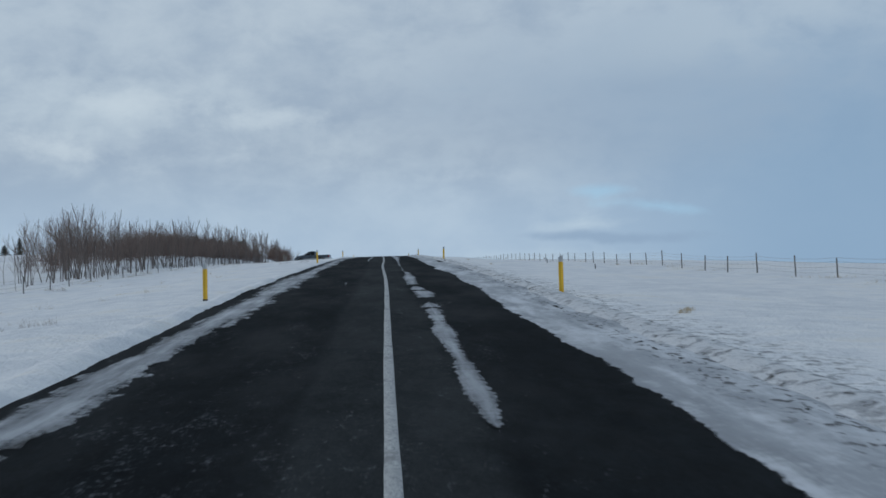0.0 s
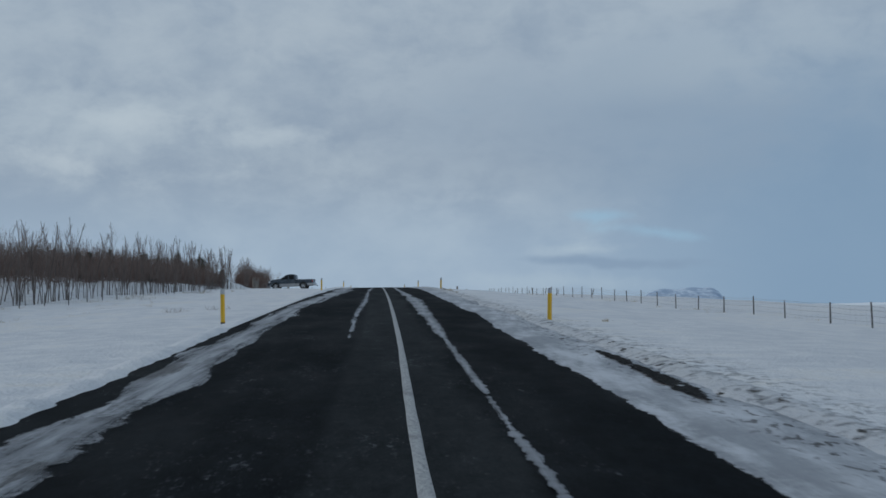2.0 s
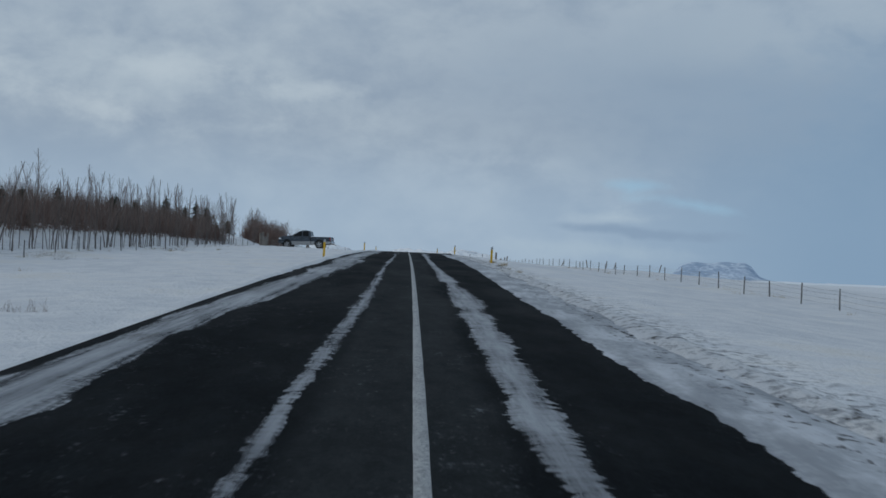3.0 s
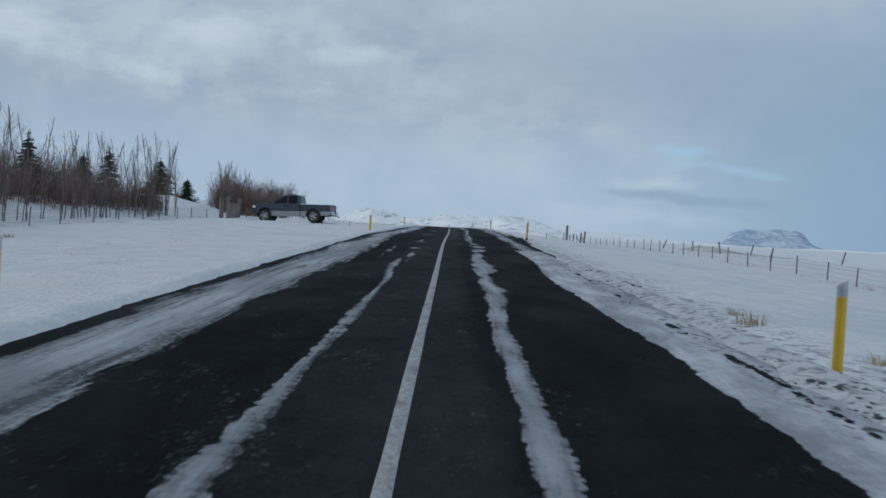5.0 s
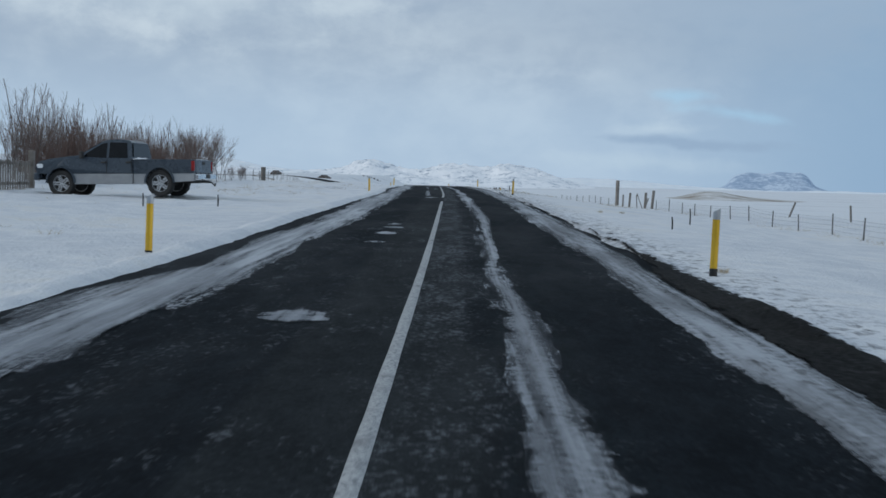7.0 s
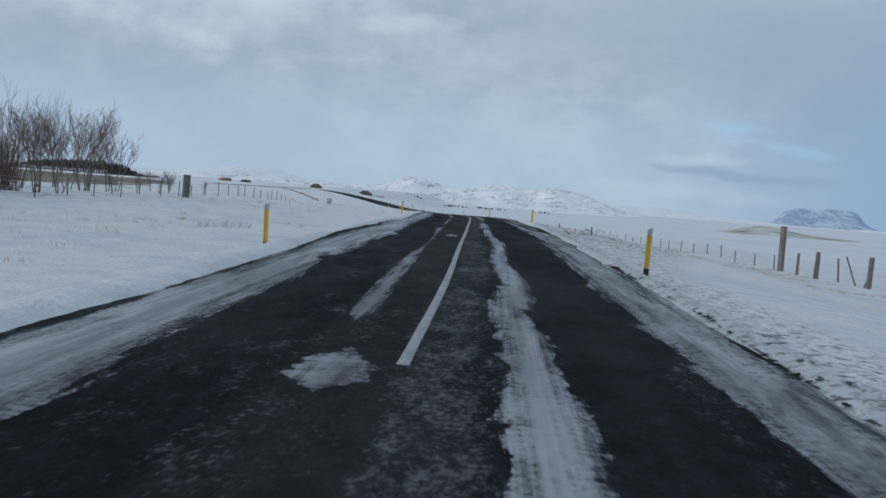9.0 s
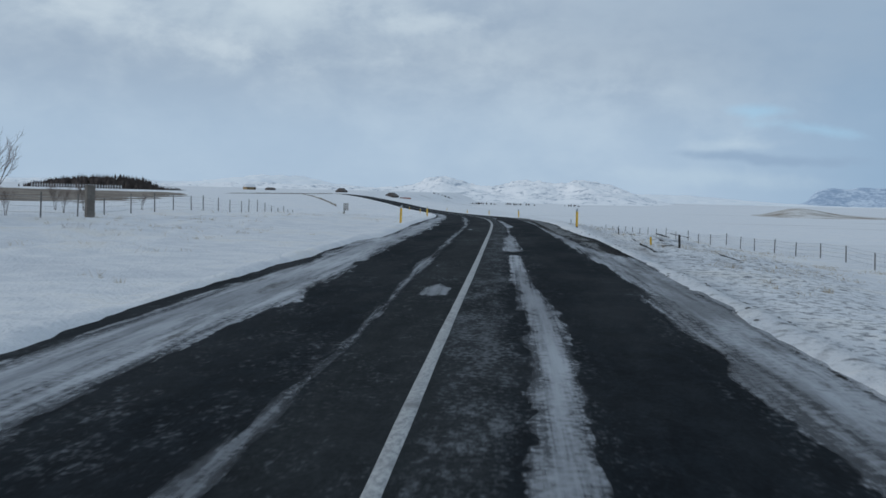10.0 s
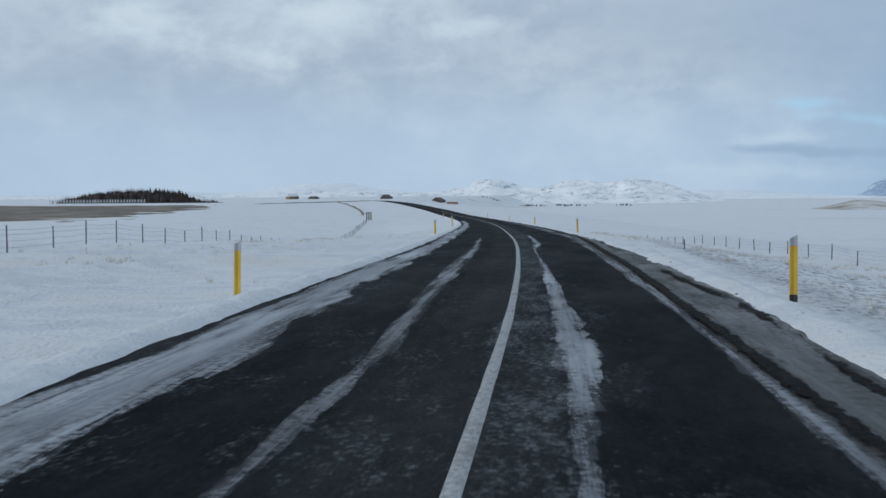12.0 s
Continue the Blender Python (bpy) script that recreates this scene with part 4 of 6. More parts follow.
ribbon("shoulder_slush", 246, 314, RUT_L, RUT_R, 0.02, RUTTED, "rutted grey slush on the widened road edge", 97, plain_line([(246, 0.1), (255, 0.45), (261, 1.0), (306, 1.0), (314, 0.2)]), 0.04, across=17, lumps=1.0, widen=1.12)
RUT = plain_line([(258, 2.04), (262, 2.0), (268, 1.97), (274, 1.97), (281, 2.05), (290, 2.09), (312, 2.57)])
earth(258, 312, RUT, plain_line([(258, 0.06), (270, 0.10), (312, 0.16)]), plain_line([(258, 0.4), (264, 1.1), (306, 1.2), (312, 0.5)]), 127, "dark wheel rut along the road edge", chunks=0.35, rag=0.015, lift=0.016)
RUT_OUT = plain_line([(257, 2.46), (262, 2.44), (265, 2.38), (273, 2.60), (277, 2.50), (287, 2.42), (307, 2.8)])
earth(257, 307, RUT_OUT, plain_line([(257, 0.14), (266, 0.17), (280, 0.17), (307, 0.14)]), plain_line([(257, 0.3), (264, 0.35), (300, 0.4), (307, 0.1)]), 129, "pitted dark rut in the roadside slush", chunks=1.0, rag=0.05, lift=0.016)
ribbon("ice_patch", 234.7, 237.4, const(-0.48), const(-0.15), 0.006, FILM, "pale sheet of ice on the asphalt", 141, plain_line([(234.7, -0.6), (235.4, 1.3), (236.4, 1.3), (237.4, -0.6)]), 0.06, res=0.06, widen=1.25)
ribbon("ice_patch", 30.2, 33.0, const(-1.02), const(-0.86), 0.005, FROSTY, "pale smear of ice on the asphalt", 143, plain_line([(30.2, -0.3), (31, 0.6), (32, 0.6), (33.0, -0.4)]), 0.05, res=0.06, widen=1.4, chunks=0.4)
OUT_L = plain_line([(255, 1.74), (275, 1.68), (300, 1.80), (420, 1.85)])
OUT_R = plain_line([(255, 2.15), (264, 1.98), (292, 2.0), (305, 2.6), (420, 2.6)])
ribbon("shoulder_ice", 255, 420, OUT_L, OUT_R, 0.010, FAINT, "thin grey ice on the road edge", 151, plain_line([(255, 0.2), (261, 0.95), (290, 0.95), (420, 1.1)]), 0.05, across=11, widen=1.2)
ribbon("packed_snow", 150, 206, const(0.42), const(1.25), 0.004, FAINT, "faint worn film of packed snow on asphalt", 161, plain_line([(150, 0.3), (158, 0.55), (163, 0.75), (172, 0.75), (180, 0.5), (206, 0.5)]), 0.08, widen=1.1, chunks=0.5)
for i, (y0, y1, a, b) in enumerate(((208.0, 210.4, -0.55, -0.22), (168.7, 170.0, -1.0, -0.66), (180.9, 182.2, -0.86, -0.58), (183.2, 184.2, -0.84, -0.6), (178.6, 179.5, -0.86, -0.62), (155.4, 157.0, -0.88, -0.56), (148.6, 150.0, -0.84, -0.56), (262.2, 263.3, -0.66, -0.50), (184.5, 185.6, -0.88, -0.68))):
    ribbon("ice_patch", y0, y1, const(a), const(b), 0.005, THIN_PACKED, "pale patch of ice on the asphalt", 171 + 3 * i, plain_line([(y0, -0.6), (y0 * 0.7 + y1 * 0.3, 1.15), (y0 * 0.35 + y1 * 0.65, 1.15), (y1, -0.4)]), 0.08, res=0.05, widen=1.8, chunks=0.35)

# ---- edge posts ----
def marker_post():
    """Flat yellow edge post with a slanted grey reflector cap and a dark foot."""
    post = thing("marker_post", Matrix(), "yellow plastic road edge post with a grey reflective cap", "road post", "edge posts along the road")
    w, t = 0.048, 0.02

    def shell(z0, z1, z1b):
        bm = bmesh.new()
        prof = [(-w, -t), (-w * 0.72, t * 0.5), (0, t), (w * 0.72, t * 0.5), (w, -t), (w * 0.8, -t * 1.1), (0, -t * 0.2), (-w * 0.8, -t * 1.1)]
        lo = [bm.verts.new((x, y, z0)) for x, y in prof]
        hi = [bm.verts.new((x, y, z1 + (z1b - z1) * (x + w) / (2 * w))) for x, y in prof]
        n = len(prof)
        for k in range(n):
            bm.faces.new((lo[k], lo[(k + 1) % n], hi[(k + 1) % n], hi[k]))
        bm.faces.new(lo[::-1])
        bm.faces.new(hi)
        return bm

    part("body", shell(-0.25, 0.645, 0.645), YELLOW, post)
    part("reflector_cap", shell(0.646, 0.735, 0.785), REFLECTOR, post, "grey reflective cap")
    part("foot", shell(-0.3, 0.03, 0.028), DARK, post, "dark weathered foot").scale = (1.06, 1.1, 1)
    return post


POSTS = [(-3.67, 27.3), (3.51, 26.5), (-3.72, 75.7), (3.42, 75.1), (-3.67, 126.2), (3.46, 125.7), (-3.62, 176.7), (3.65, 176.0),
         (-3.66, 226.3), (3.52, 225.6), (-3.70, 276.2), (3.62, 275.5), (-3.65, 326.4), (3.60, 325.9), (-3.7, 376), (3.6, 376), (-3.7, 426), (3.6, 426), (-3.7, 478), (3.6, 478)]
first = marker_post()
RAISED = {176.0: 0.07, 225.6: 0.10, 275.5: 0.07}  # posts that stand on the rim of the bank
for i, (d, y) in enumerate(POSTS):
    p = at(d, y, RAISED.get(y, 0.0))
    m = pose(p.x, p.y, p.z, random.uniform(-1.5, 1.5), random.uniform(-1.5, 1.5), random.uniform(-8, 8))
    if i == 0:
        first.matrix_world = m
    else:
        copy_thing(first, m)

# ---- hills on the horizon ----
def hills(name, az0, az1, r0, r1, profile, base, mat, label, seed, rough_amp, n=640, k=80):
    a = np.linspace(az0, az1, n)
    r = np.linspace(r0, r1, k)
    A, R = np.meshgrid(a, r)
    X, Y = R * np.sin(A), 200 + R * np.cos(A)
    u = (R - r0) / (r1 - r0)
    shape = step(0.0, 0.72, u) * (1 - 0.5 * step(0.8, 1.0, u))
    top = profile(A) * r1
    lumps = wave(X, Y, 260, seed, 5)
    Z = base + shape * np.maximum(top * (1 + rough_amp * lumps), 0)
    crags = 1 - np.abs(wave(X, Y, 110, seed + 1, 5)) * 2.4
    Z = Z + shape * top * rough_amp * 1.5 * (crags - 0.35) + shape * top * rough_amp * 0.6 * wave(X, Y, 34, seed + 2, 3)
    ob = grid_mesh(name, X, Y, Z, mat)
    return tagged(ob, label, "hills", kind="structure")


RIDGE = smooth_line([(-0.60, 0.003), (-0.45, 0.006), (-0.36, 0.007), (-0.27, 0.0075), (-0.19, 0.0085), (-0.14, 0.007), (-0.115, 0.007), (-0.085, 0.009),
                     (-0.062, 0.0135), (-0.045, 0.010), (-0.025, 0.009), (-0.005, 0.0125), (0.02, 0.0118), (0.045, 0.0135), (0.066, 0.010), (0.085, 0.006), (0.105, 0.002), (0.12, 0.0), (0.2, 0.0)])
hills("hills_near", -0.60, 0.14, 2500, 3500, RIDGE, -12.0, HILL, "rugged snow-covered hills with dark rocky ribs", 41, 0.28)
DOMES = smooth_line([(-0.62, 0.006), (-0.40, 0.008), (-0.30, 0.009), (-0.25, 0.0085), (-0.215, 0.012), (-0.19, 0.0145), (-0.165, 0.013), (-0.14, 0.0095), (-0.10, 0.008),
                     (0.0, 0.007), (0.12, 0.0065), (0.17, 0.004), (0.3, 0.003), (0.5, 0.004), (0.7, 0.003)])
hills("hills_far", -0.62, 0.66, 3800, 4350, DOMES, -12.0, HAZY_HILL, "distant snowy hills coloured pale to look hazy", 47, 0.12)
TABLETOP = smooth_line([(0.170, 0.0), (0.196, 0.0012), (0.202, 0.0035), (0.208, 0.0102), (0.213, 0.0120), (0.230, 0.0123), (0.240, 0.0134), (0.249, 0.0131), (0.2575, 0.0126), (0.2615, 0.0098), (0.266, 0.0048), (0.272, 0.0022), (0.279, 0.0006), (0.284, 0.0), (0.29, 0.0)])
hills("table_mountain", 0.17, 0.29, 4050, 4500, TABLETOP, -4.0, HAZY_TABLE, "distant table mountain coloured blue for haze, streaked with snow", 53, 0.05, 200, 30)
KNOLL = smooth_line([(0.155, 0.0), (0.168, 0.0008), (0.180, 0.0030), (0.190, 0.0050), (0.200, 0.0052), (0.210, 0.0040), (0.222, 0.0022), (0.24, 0.0010), (0.27, 0.0), (0.28, 0.0)])
MOOR = two_tone("snowy_moor", (0.24, 0.195, 0.15), (0.72, 0.72, 0.72), 0.95, 0.03, 0.2, 0.3)
hills("low_knoll", 0.155, 0.28, 1300, 1600, KNOLL, -9.5, MOOR, "low snowy knoll with bare brown moor", 59, 0.14, 160, 30)


# ---- moorland and woodland far to the left ----
def moor_patch(name, south, north, west, east, label, seed, rim=0.12, rag=6.0):
    """A sheet of dead grass between two ys and two edge lines (x over y)."""
    u, v = np.meshgrid(np.linspace(0, 1, 90), np.linspace(0, 1, 90))
    Y = south + (north - south) * v
    X = west(Y) * (1 - u) + east(Y) * u
    X, Y = X + rag * wave(X, Y, 30, seed), Y + rag * wave(X, Y, 40, seed + 1)
    edge = np.minimum(np.minimum(u, 1 - u), np.minimum(v, 1 - v))
    Z = ground_z(X - AXIS(np.minimum(Y, 1100)), Y) - 0.35 + 0.6 * step(0.0, rim, edge + 0.04 * wave(X, Y, 8.0, seed + 2)) + 0.15 * wave(X, Y, 9.0, seed + 3)
    ob = grid_mesh(name, X, Y, Z, SOIL)
    return tagged(ob, label, "grass", kind="stuff")


moor_patch("moor_grass", 478, 700, plain_line([(478, -420), (700, -460)]), plain_line([(478, -84), (508, -86), (578, -95), (606, -99), (650, -104), (700, -112)]), "brown dead grass field dusted with snow", 3.0, 0.05)
moor_patch("moor_grass", 476, 790, lambda y: AXIS(y) - 18.5, lambda y: AXIS(y) - 17.8, "thin line of straw along a far fence", 17.0, 0.25, 0.25)
moor_patch("moor_grass", 706, 796, plain_line([(706, -124), (796, -72)]), plain_line([(706, -119), (796, -67)]), "thin strip of dead brown grass across snow", 13.0, 0.3, 1.5)


def snow_fence():
    """Row of pale upright boards in front of the far plantation."""
    p = at(-196 - float(AXIS(737)), 737)
    sf = thing("snow_fence", Matrix.Translation(p), "row of pale weathered boards in the snowy field", "fence")
    n = 34
    me = None
    for k in range(n):
        x = 36.0 * k / (n - 1)
        z = float(ground_z(p.x + x - float(AXIS(737)), 737)) - p.z
        if me is None:
            bm = bmesh.new()
            box(bm, 0, 0, 0.8, 0.36, 0.05, 2.1, bevel=0.02)
            o = part("board", bm, PALE_BOARD, sf)
            me = o.data
        else:
            o = new("board", me)
            o.parent = sf
        o.matrix_local = pose(x, 0.3 * math.sin(k), z, 0, 2.0 * math.sin(k * 3.1), 0)
    bm = bmesh.new()
    box(bm, 18, 0.1, 1.1, 36.5, 0.05, 0.14)
    part("rail", bm, PALE_BOARD, sf)
    return sf


PALE_BOARD = two_tone("pale_boards", (0.46, 0.47, 0.48), (0.62, 0.63, 0.64), 0.85, 0.8, 9.0, 0.3)
snow_fence()


def woodland(cx, cy, length, depth, count, tall, seed, label, spires=0.0, peak=0.2):
    """A far grove: many slim crowns of fine shoots, spruces standing out of them."""
    rnd = random.Random(seed)
    bm = bmesh.new()
    for _ in range(count):
        u, v = rnd.uniform(-1, 1), rnd.uniform(-1, 1)
        x, y = cx + u * length / 2, cy + v * depth / 2
        q = (u - peak) / (1 - peak if u > peak else 1 + peak)
        h = tall * (1 - (0.55 if u < peak else 0.60) * abs(q) ** 2.6) * rnd.uniform(0.80, 1.0)
        z = float(ground_z(x - float(AXIS(min(y, 1100))), y)) - 0.3
        if u > peak - 0.1 and rnd.random() < spires:
            h *= 1.10
            for t in range(4):
                tube(bm, (x, y, z + h * (0.1 + 0.22 * t)), (x, y, z + h * (0.40 + 0.20 * t)), h * (0.15 - 0.03 * t), 0.02, 5)
            continue
        r = bmesh.ops.create_icosphere(bm, subdivisions=1, radius=1.0)
        for w in r["verts"]:
            w.co = Vector((x, y, z + h * 0.46)) + Vector((w.co.x * h * 0.20, w.co.y * h * 0.20, w.co.z * h * 0.44)) * rnd.uniform(0.6, 1.15)
        for _ in range(4):
            a, b = rnd.uniform(-0.13, 0.13) * h, rnd.uniform(-0.13, 0.13) * h
            tube(bm, (x + a * 0.5, y + b * 0.5, z + h * 0.5), (x + a, y + b, z + h * rnd.uniform(0.88, 1.06)), 0.09, 0.03, 3, False)
    ob = part("far_woodland", bm, GROVE)
    return tagged(ob, label, "trees", kind="stuff")


woodland(-286, 1105, 76, 50, 620, 12.6, 5, "dark distant plantation of conifers on snow", 0.22)
woodland(-231, 1064, 30, 22, 150, 6.4, 6, "low dark scrub at the plantation's end", 0.0, -0.3)
for x, y, long, n, k in ((-72, 2350, 46, 30, 21), (-6, 2360, 40, 26, 22), (-136, 2340, 34, 22, 23), (68, 2350, 30, 16, 24), (-30, 2420, 26, 14, 25)):
    woodland(x, y, long, 14, n, 4.6 if x > -100 else 3.6, k, "low dark scrub at the foot of the hills")
woodland(-336, 1125, 30, 16, 34, 6.6, 7, "low dark scrub beside the plantation")


def house(x, y, w, l, h, rise, wall_mat, roof_mat, label, turn):
    z = float(ground_z(x - float(AXIS(min(y, 1100))), y))
    hs = thing("house", pose(x, y, z, 0, 0, turn), label, "house", "far farm houses")
    bm = bmesh.new()
    box(bm, 0, 0, h / 2 - 0.3, l, w, h + 0.6)
    part("wall", bm, wall_mat, hs)
    bm = bmesh.new()
    a = [(-l / 2 - 0.4, -w / 2 - 0.4, h - 0.1), (-l / 2 - 0.4, w / 2 + 0.4, h - 0.1), (-l / 2 - 0.4, 0, h + rise)]
    lo = [bm.verts.new(p) for p in a]
    hi = [bm.verts.new((-p[0], p[1], p[2])) for p in a]
    bm.faces.new(lo)
    bm.faces.new(hi[::-1])
    for i in range(3):
        bm.faces.new((lo[i], lo[(i + 1) % 3], hi[(i + 1) % 3], hi[i]))
    part("roof", bm, roof_mat, hs)
    for k in (-0.3, 0.05, 0.32):
        bm = bmesh.new()
        box(bm, k * l, -w / 2 - 0.02, h * 0.55, 1.2, 0.08, 1.1)
        part("window", bm, GLASS, hs)
    bm = bmesh.new()
    box(bm, 0.42 * l, -w / 2 - 0.02, 0.95, 1.0, 0.08, 2.0)
    part("door", bm, HOUSE_DARK, hs)
    return hs


house(-270, 1500, 8, 10, 2.6, 2.6, HOUSE_OCHRE, SNOW, "ochre farm house under a snowy gabled roof", 38)
house(-251, 1508, 6, 9, 0.8, 1.7, HOUSE_DARK, HOUSE_DARK, "dark timber shed beside the farm house", 62)
house(-177, 1480, 8, 9, 1.0, 3.0, HOUSE_DARK, HOUSE_DARK, "dark-roofed summer house beyond the road crest", 68)
house(-135, 1540, 10, 13, 1.2, 3.2, HOUSE_DARK, HOUSE_DARK, "low dark house with a broad gable on snow", 74)
house(-122, 1546, 6, 10, 1.8, 1.8, HOUSE_OCHRE, ROOF_RED, "low outbuilding with a rust-red roof", -8)

# ---- fences ----
def stake_mesh(name, h, w, mat, seed):
    rnd = random.Random(seed)
    bm = bmesh.new()
    n = 6
    rings = []
    for z, s in ((-0.3, 1.0), (0.3 * h, 0.97), (0.75 * h, 0.93), (h, 0.85)):
        rings.append([bm.verts.new((w * s * (math.cos(2 * math.pi * k / n) + rnd.uniform(-0.1, 0.1)), w * s * (math.sin(2 * math.pi * k / n) + rnd.uniform(-0.1, 0.1)), z)) for k in range(n)])
    for a, b in zip(rings, rings[1:]):
        for k in range(n):
            bm.faces.new((a[k], a[(k + 1) % n], b[(k + 1) % n], b[k]))
    bm.faces.new(rings[-1])
    me = bpy.data.meshes.new(name)
    bm.to_mesh(me)
    bm.free()
    me.materials.append(mat)
    return me


STAKES = [stake_mesh("post", 0.58 + 0.04 * i, 0.026, STAKE, 100 + i) for i in range(4)]


def fence(label, stations_d_y, sag=0.02, heights=(0.16, 0.32, 0.47, 0.58), lean=2.5, seed=1, rise=1.0):
    """A wire fence along (distance right of the middle line, along) places."""
    rnd = random.Random(seed)
    places = [at(d, y) for d, y in stations_d_y]
    f = thing("fence", Matrix.Translation(places[0]), label, "fence", "roadside fences")
    inv = Matrix.Translation(-places[0])
    feet = []
    for i, p in enumerate(places):
        o = new("post", rnd.choice(STAKES))
        o.parent = f
        m = inv @ pose(p.x, p.y, p.z, rnd.uniform(-lean, lean), rnd.uniform(-lean, lean), rnd.uniform(0, 360))
        o.matrix_local = m @ Matrix.Diagonal((1, 1, rise, 1))
        feet.append(p - places[0])
    for h in heights:
        bm = bmesh.new()
        for a, b in zip(feet, feet[1:]):
            pts = [a + (b - a) * t + Vector((0, 0, h * rise - sag * 4 * t * (1 - t))) for t in (0, 0.5, 1)]
            for p, q in zip(pts, pts[1:]):
                tube(bm, p, q, 0.005, 0.005, 3, False)
        part("wire", bm, WIRE, f)
    # upright strands of the netting
    bm = bmesh.new()
    for a, b in zip(feet, feet[1:]):
        n = 8
        for k in range(1, n):
            p = a + (b - a) * (k / n)
            tube(bm, p + Vector((0, 0, 0.02)), p + Vector((0, 0, 0.50)), 0.0013, 0.0013, 3, False)
    tagged(part("netting", bm, WIRE, f), kind="stuff")
    return f


def run(d, y0, y1, gap, jitter=0.25, seed=1, bend=None):
    rnd = random.Random(seed)
    n = int((y1 - y0) / gap)
    return [(d + rnd.uniform(-0.08, 0.08) + (bend(y0 + i * gap) if bend else 0.0), y0 + i * gap + rnd.uniform(-jitter, jitter)) for i in range(n + 1)]


fence("low wire fence on thin stakes in snow", run(12.95, 14, 241, 3.95, seed=3), seed=3)
fence("wire fence on thin stakes crossing open snow", run(13.2, 258.5, 440, 4.0, seed=4), seed=4)
fence("wire stock fence in front of bare hedges", run(-14.55, 30, 196.5, 4.1, seed=5), seed=5)
fence("wire stock fence past the farm gate", run(-14.4, 208.68, 470, 3.58, 0.12, seed=6, bend=lambda y: -1.8 * float(step(300, 460, y))), lean=1.2, seed=6, rise=1.2)


def gate_post(d, y, h, w, lean=(0, 0), label="thick weathered wooden gate post"):
    p = at(d, y)
    bm = bmesh.new()
    box(bm, 0, 0, h / 2 - 0.15, w, w * 0.9, h + 0.3, bevel=w * 0.12)
    for v in bm.verts:
        v.co.x += 0.012 * math.sin(v.co.z * 9 + d)
    ob = part("gate_post", bm, WOOD)
    ob.matrix_world = pose(p.x, p.y, p.z, lean[0], lean[1], (d * 37) % 40)
    return tagged(ob, label, "post", "old gate posts")


gate_post(12.95, 256.2, 1.85, 0.21, (0, 1), "tall weathered wooden gate post beside the field")
gate_post(-14.3, 198.0, 1.26, 0.24, (1, -1), "stout dark wooden post at the farm gate")
gate_post(-14.1, 266.6, 1.15, 0.30, (0, 0), "stout pale wooden post in the fence")
for d, y, h, w, ly in ((13.0, 253.6, 0.86, 0.10, 0), (13.1, 251.2, 1.02, 0.13, 3), (13.05, 250.7, 0.9, 0.07, 1), (13.2, 248.4, 0.84, 0.06, -5), (13.25, 246.4, 1.05, 0.05, -22),
                       (13.2, 245.2, 0.72, 0.08, 18), (13.1, 244.4, 1.02, 0.15, 2), (13.2, 242.3, 1.15, 0.15, 5)):
    gate_post(d, y, h, w, (0, ly), "old leaning wooden post of a broken fence")
# stray leaning stakes out in the field
for d, y, h, ly in ((19.0, 232, 0.9, 24), (22.5, 214, 0.9, 20), (18.2, 204, 0.8, -12), (24, 196, 0.8, 16), (17.5, 187, 0.75, 10), (20.5, 226, 0.85, -6)):
    gate_post(d, y, h, 0.08, (0, ly), "leaning old fence stake in the snow")


def farm_gate():
    """Slatted wooden gate between two posts, closed."""
    a, b = at(-14.5, 201.6), at(-14.5, 206.2)
    gt = thing("farm_gate", Matrix.Translation(a), "closed grey slatted wooden farm gate", "gate")
    run_v = b - a
    q = math.degrees(math.atan2(run_v.y, run_v.x))
    ln = run_v.length
    for u in (0.0, ln):
        bm = bmesh.new()
        box(bm, u, 0, 0.58, 0.19, 0.19, 1.75, bevel=0.02)
        part("gate_post", bm, WOOD, gt).matrix_local = pose(0, 0, 0, 0, 0, q)
    for z in (0.30, 0.98):
        bm = bmesh.new()
        box(bm, ln / 2, 0.03, z, ln - 0.25, 0.05, 0.10, bevel=0.008)
        part("rail", bm, WOOD, gt).matrix_local = pose(0, 0, 0, 0, 0, q)
    n = 17
    for k in range(n):
        bm = bmesh.new()
        box(bm, 0.3 + (ln - 0.6) * k / (n - 1), -0.015, 0.58, 0.11, 0.03, 1.0 + 0.02 * math.sin(k * 2.1), bevel=0.004)
        part("slat", bm, WOOD, gt).matrix_local = pose(0, 0, 0, 0, 0, q)
    return gt


farm_gate()


def stile():
    """Small wooden stile where the fences meet."""
    p = at(-16.2, 473.6)
    st = thing("stile", Matrix.Translation(p), "small dark wooden stile at the fence corner", "stile")
    for x in (-0.45, 0.15, 0.75):
        bm = bmesh.new()
        box(bm, x * 0.6, 0, 0.55, 0.18, 0.18, 1.7, bevel=0.02)
        part("stile_post", bm, WOOD, st)
    for z in (0.4, 0.8, 1.2):
        bm = bmesh.new()
        box(bm, 0.09, 0, z, 0.85, 0.06, 0.10, bevel=0.01)
        part("rail", bm, WOOD, st)
    return st


stile()


def snow_stick(d, y, h):
    p = at(d, y)
    bm = bmesh.new()
    tube(bm, (0, 0, -0.2), (0.01, 0, h * 0.55), 0.022, 0.020, 6)
    tube(bm, (0.01, 0, h * 0.55), (0.0, 0.01, h), 0.020, 0.017, 6)
    ob = part("marker_stick", bm, DARK)
    ob.matrix_world = pose(p.x, p.y, p.z, random.uniform(-4, 4), random.uniform(-4, 4), 0)
    return tagged(ob, "thin dark stick standing in the snow", "stick", "sticks in the snow")


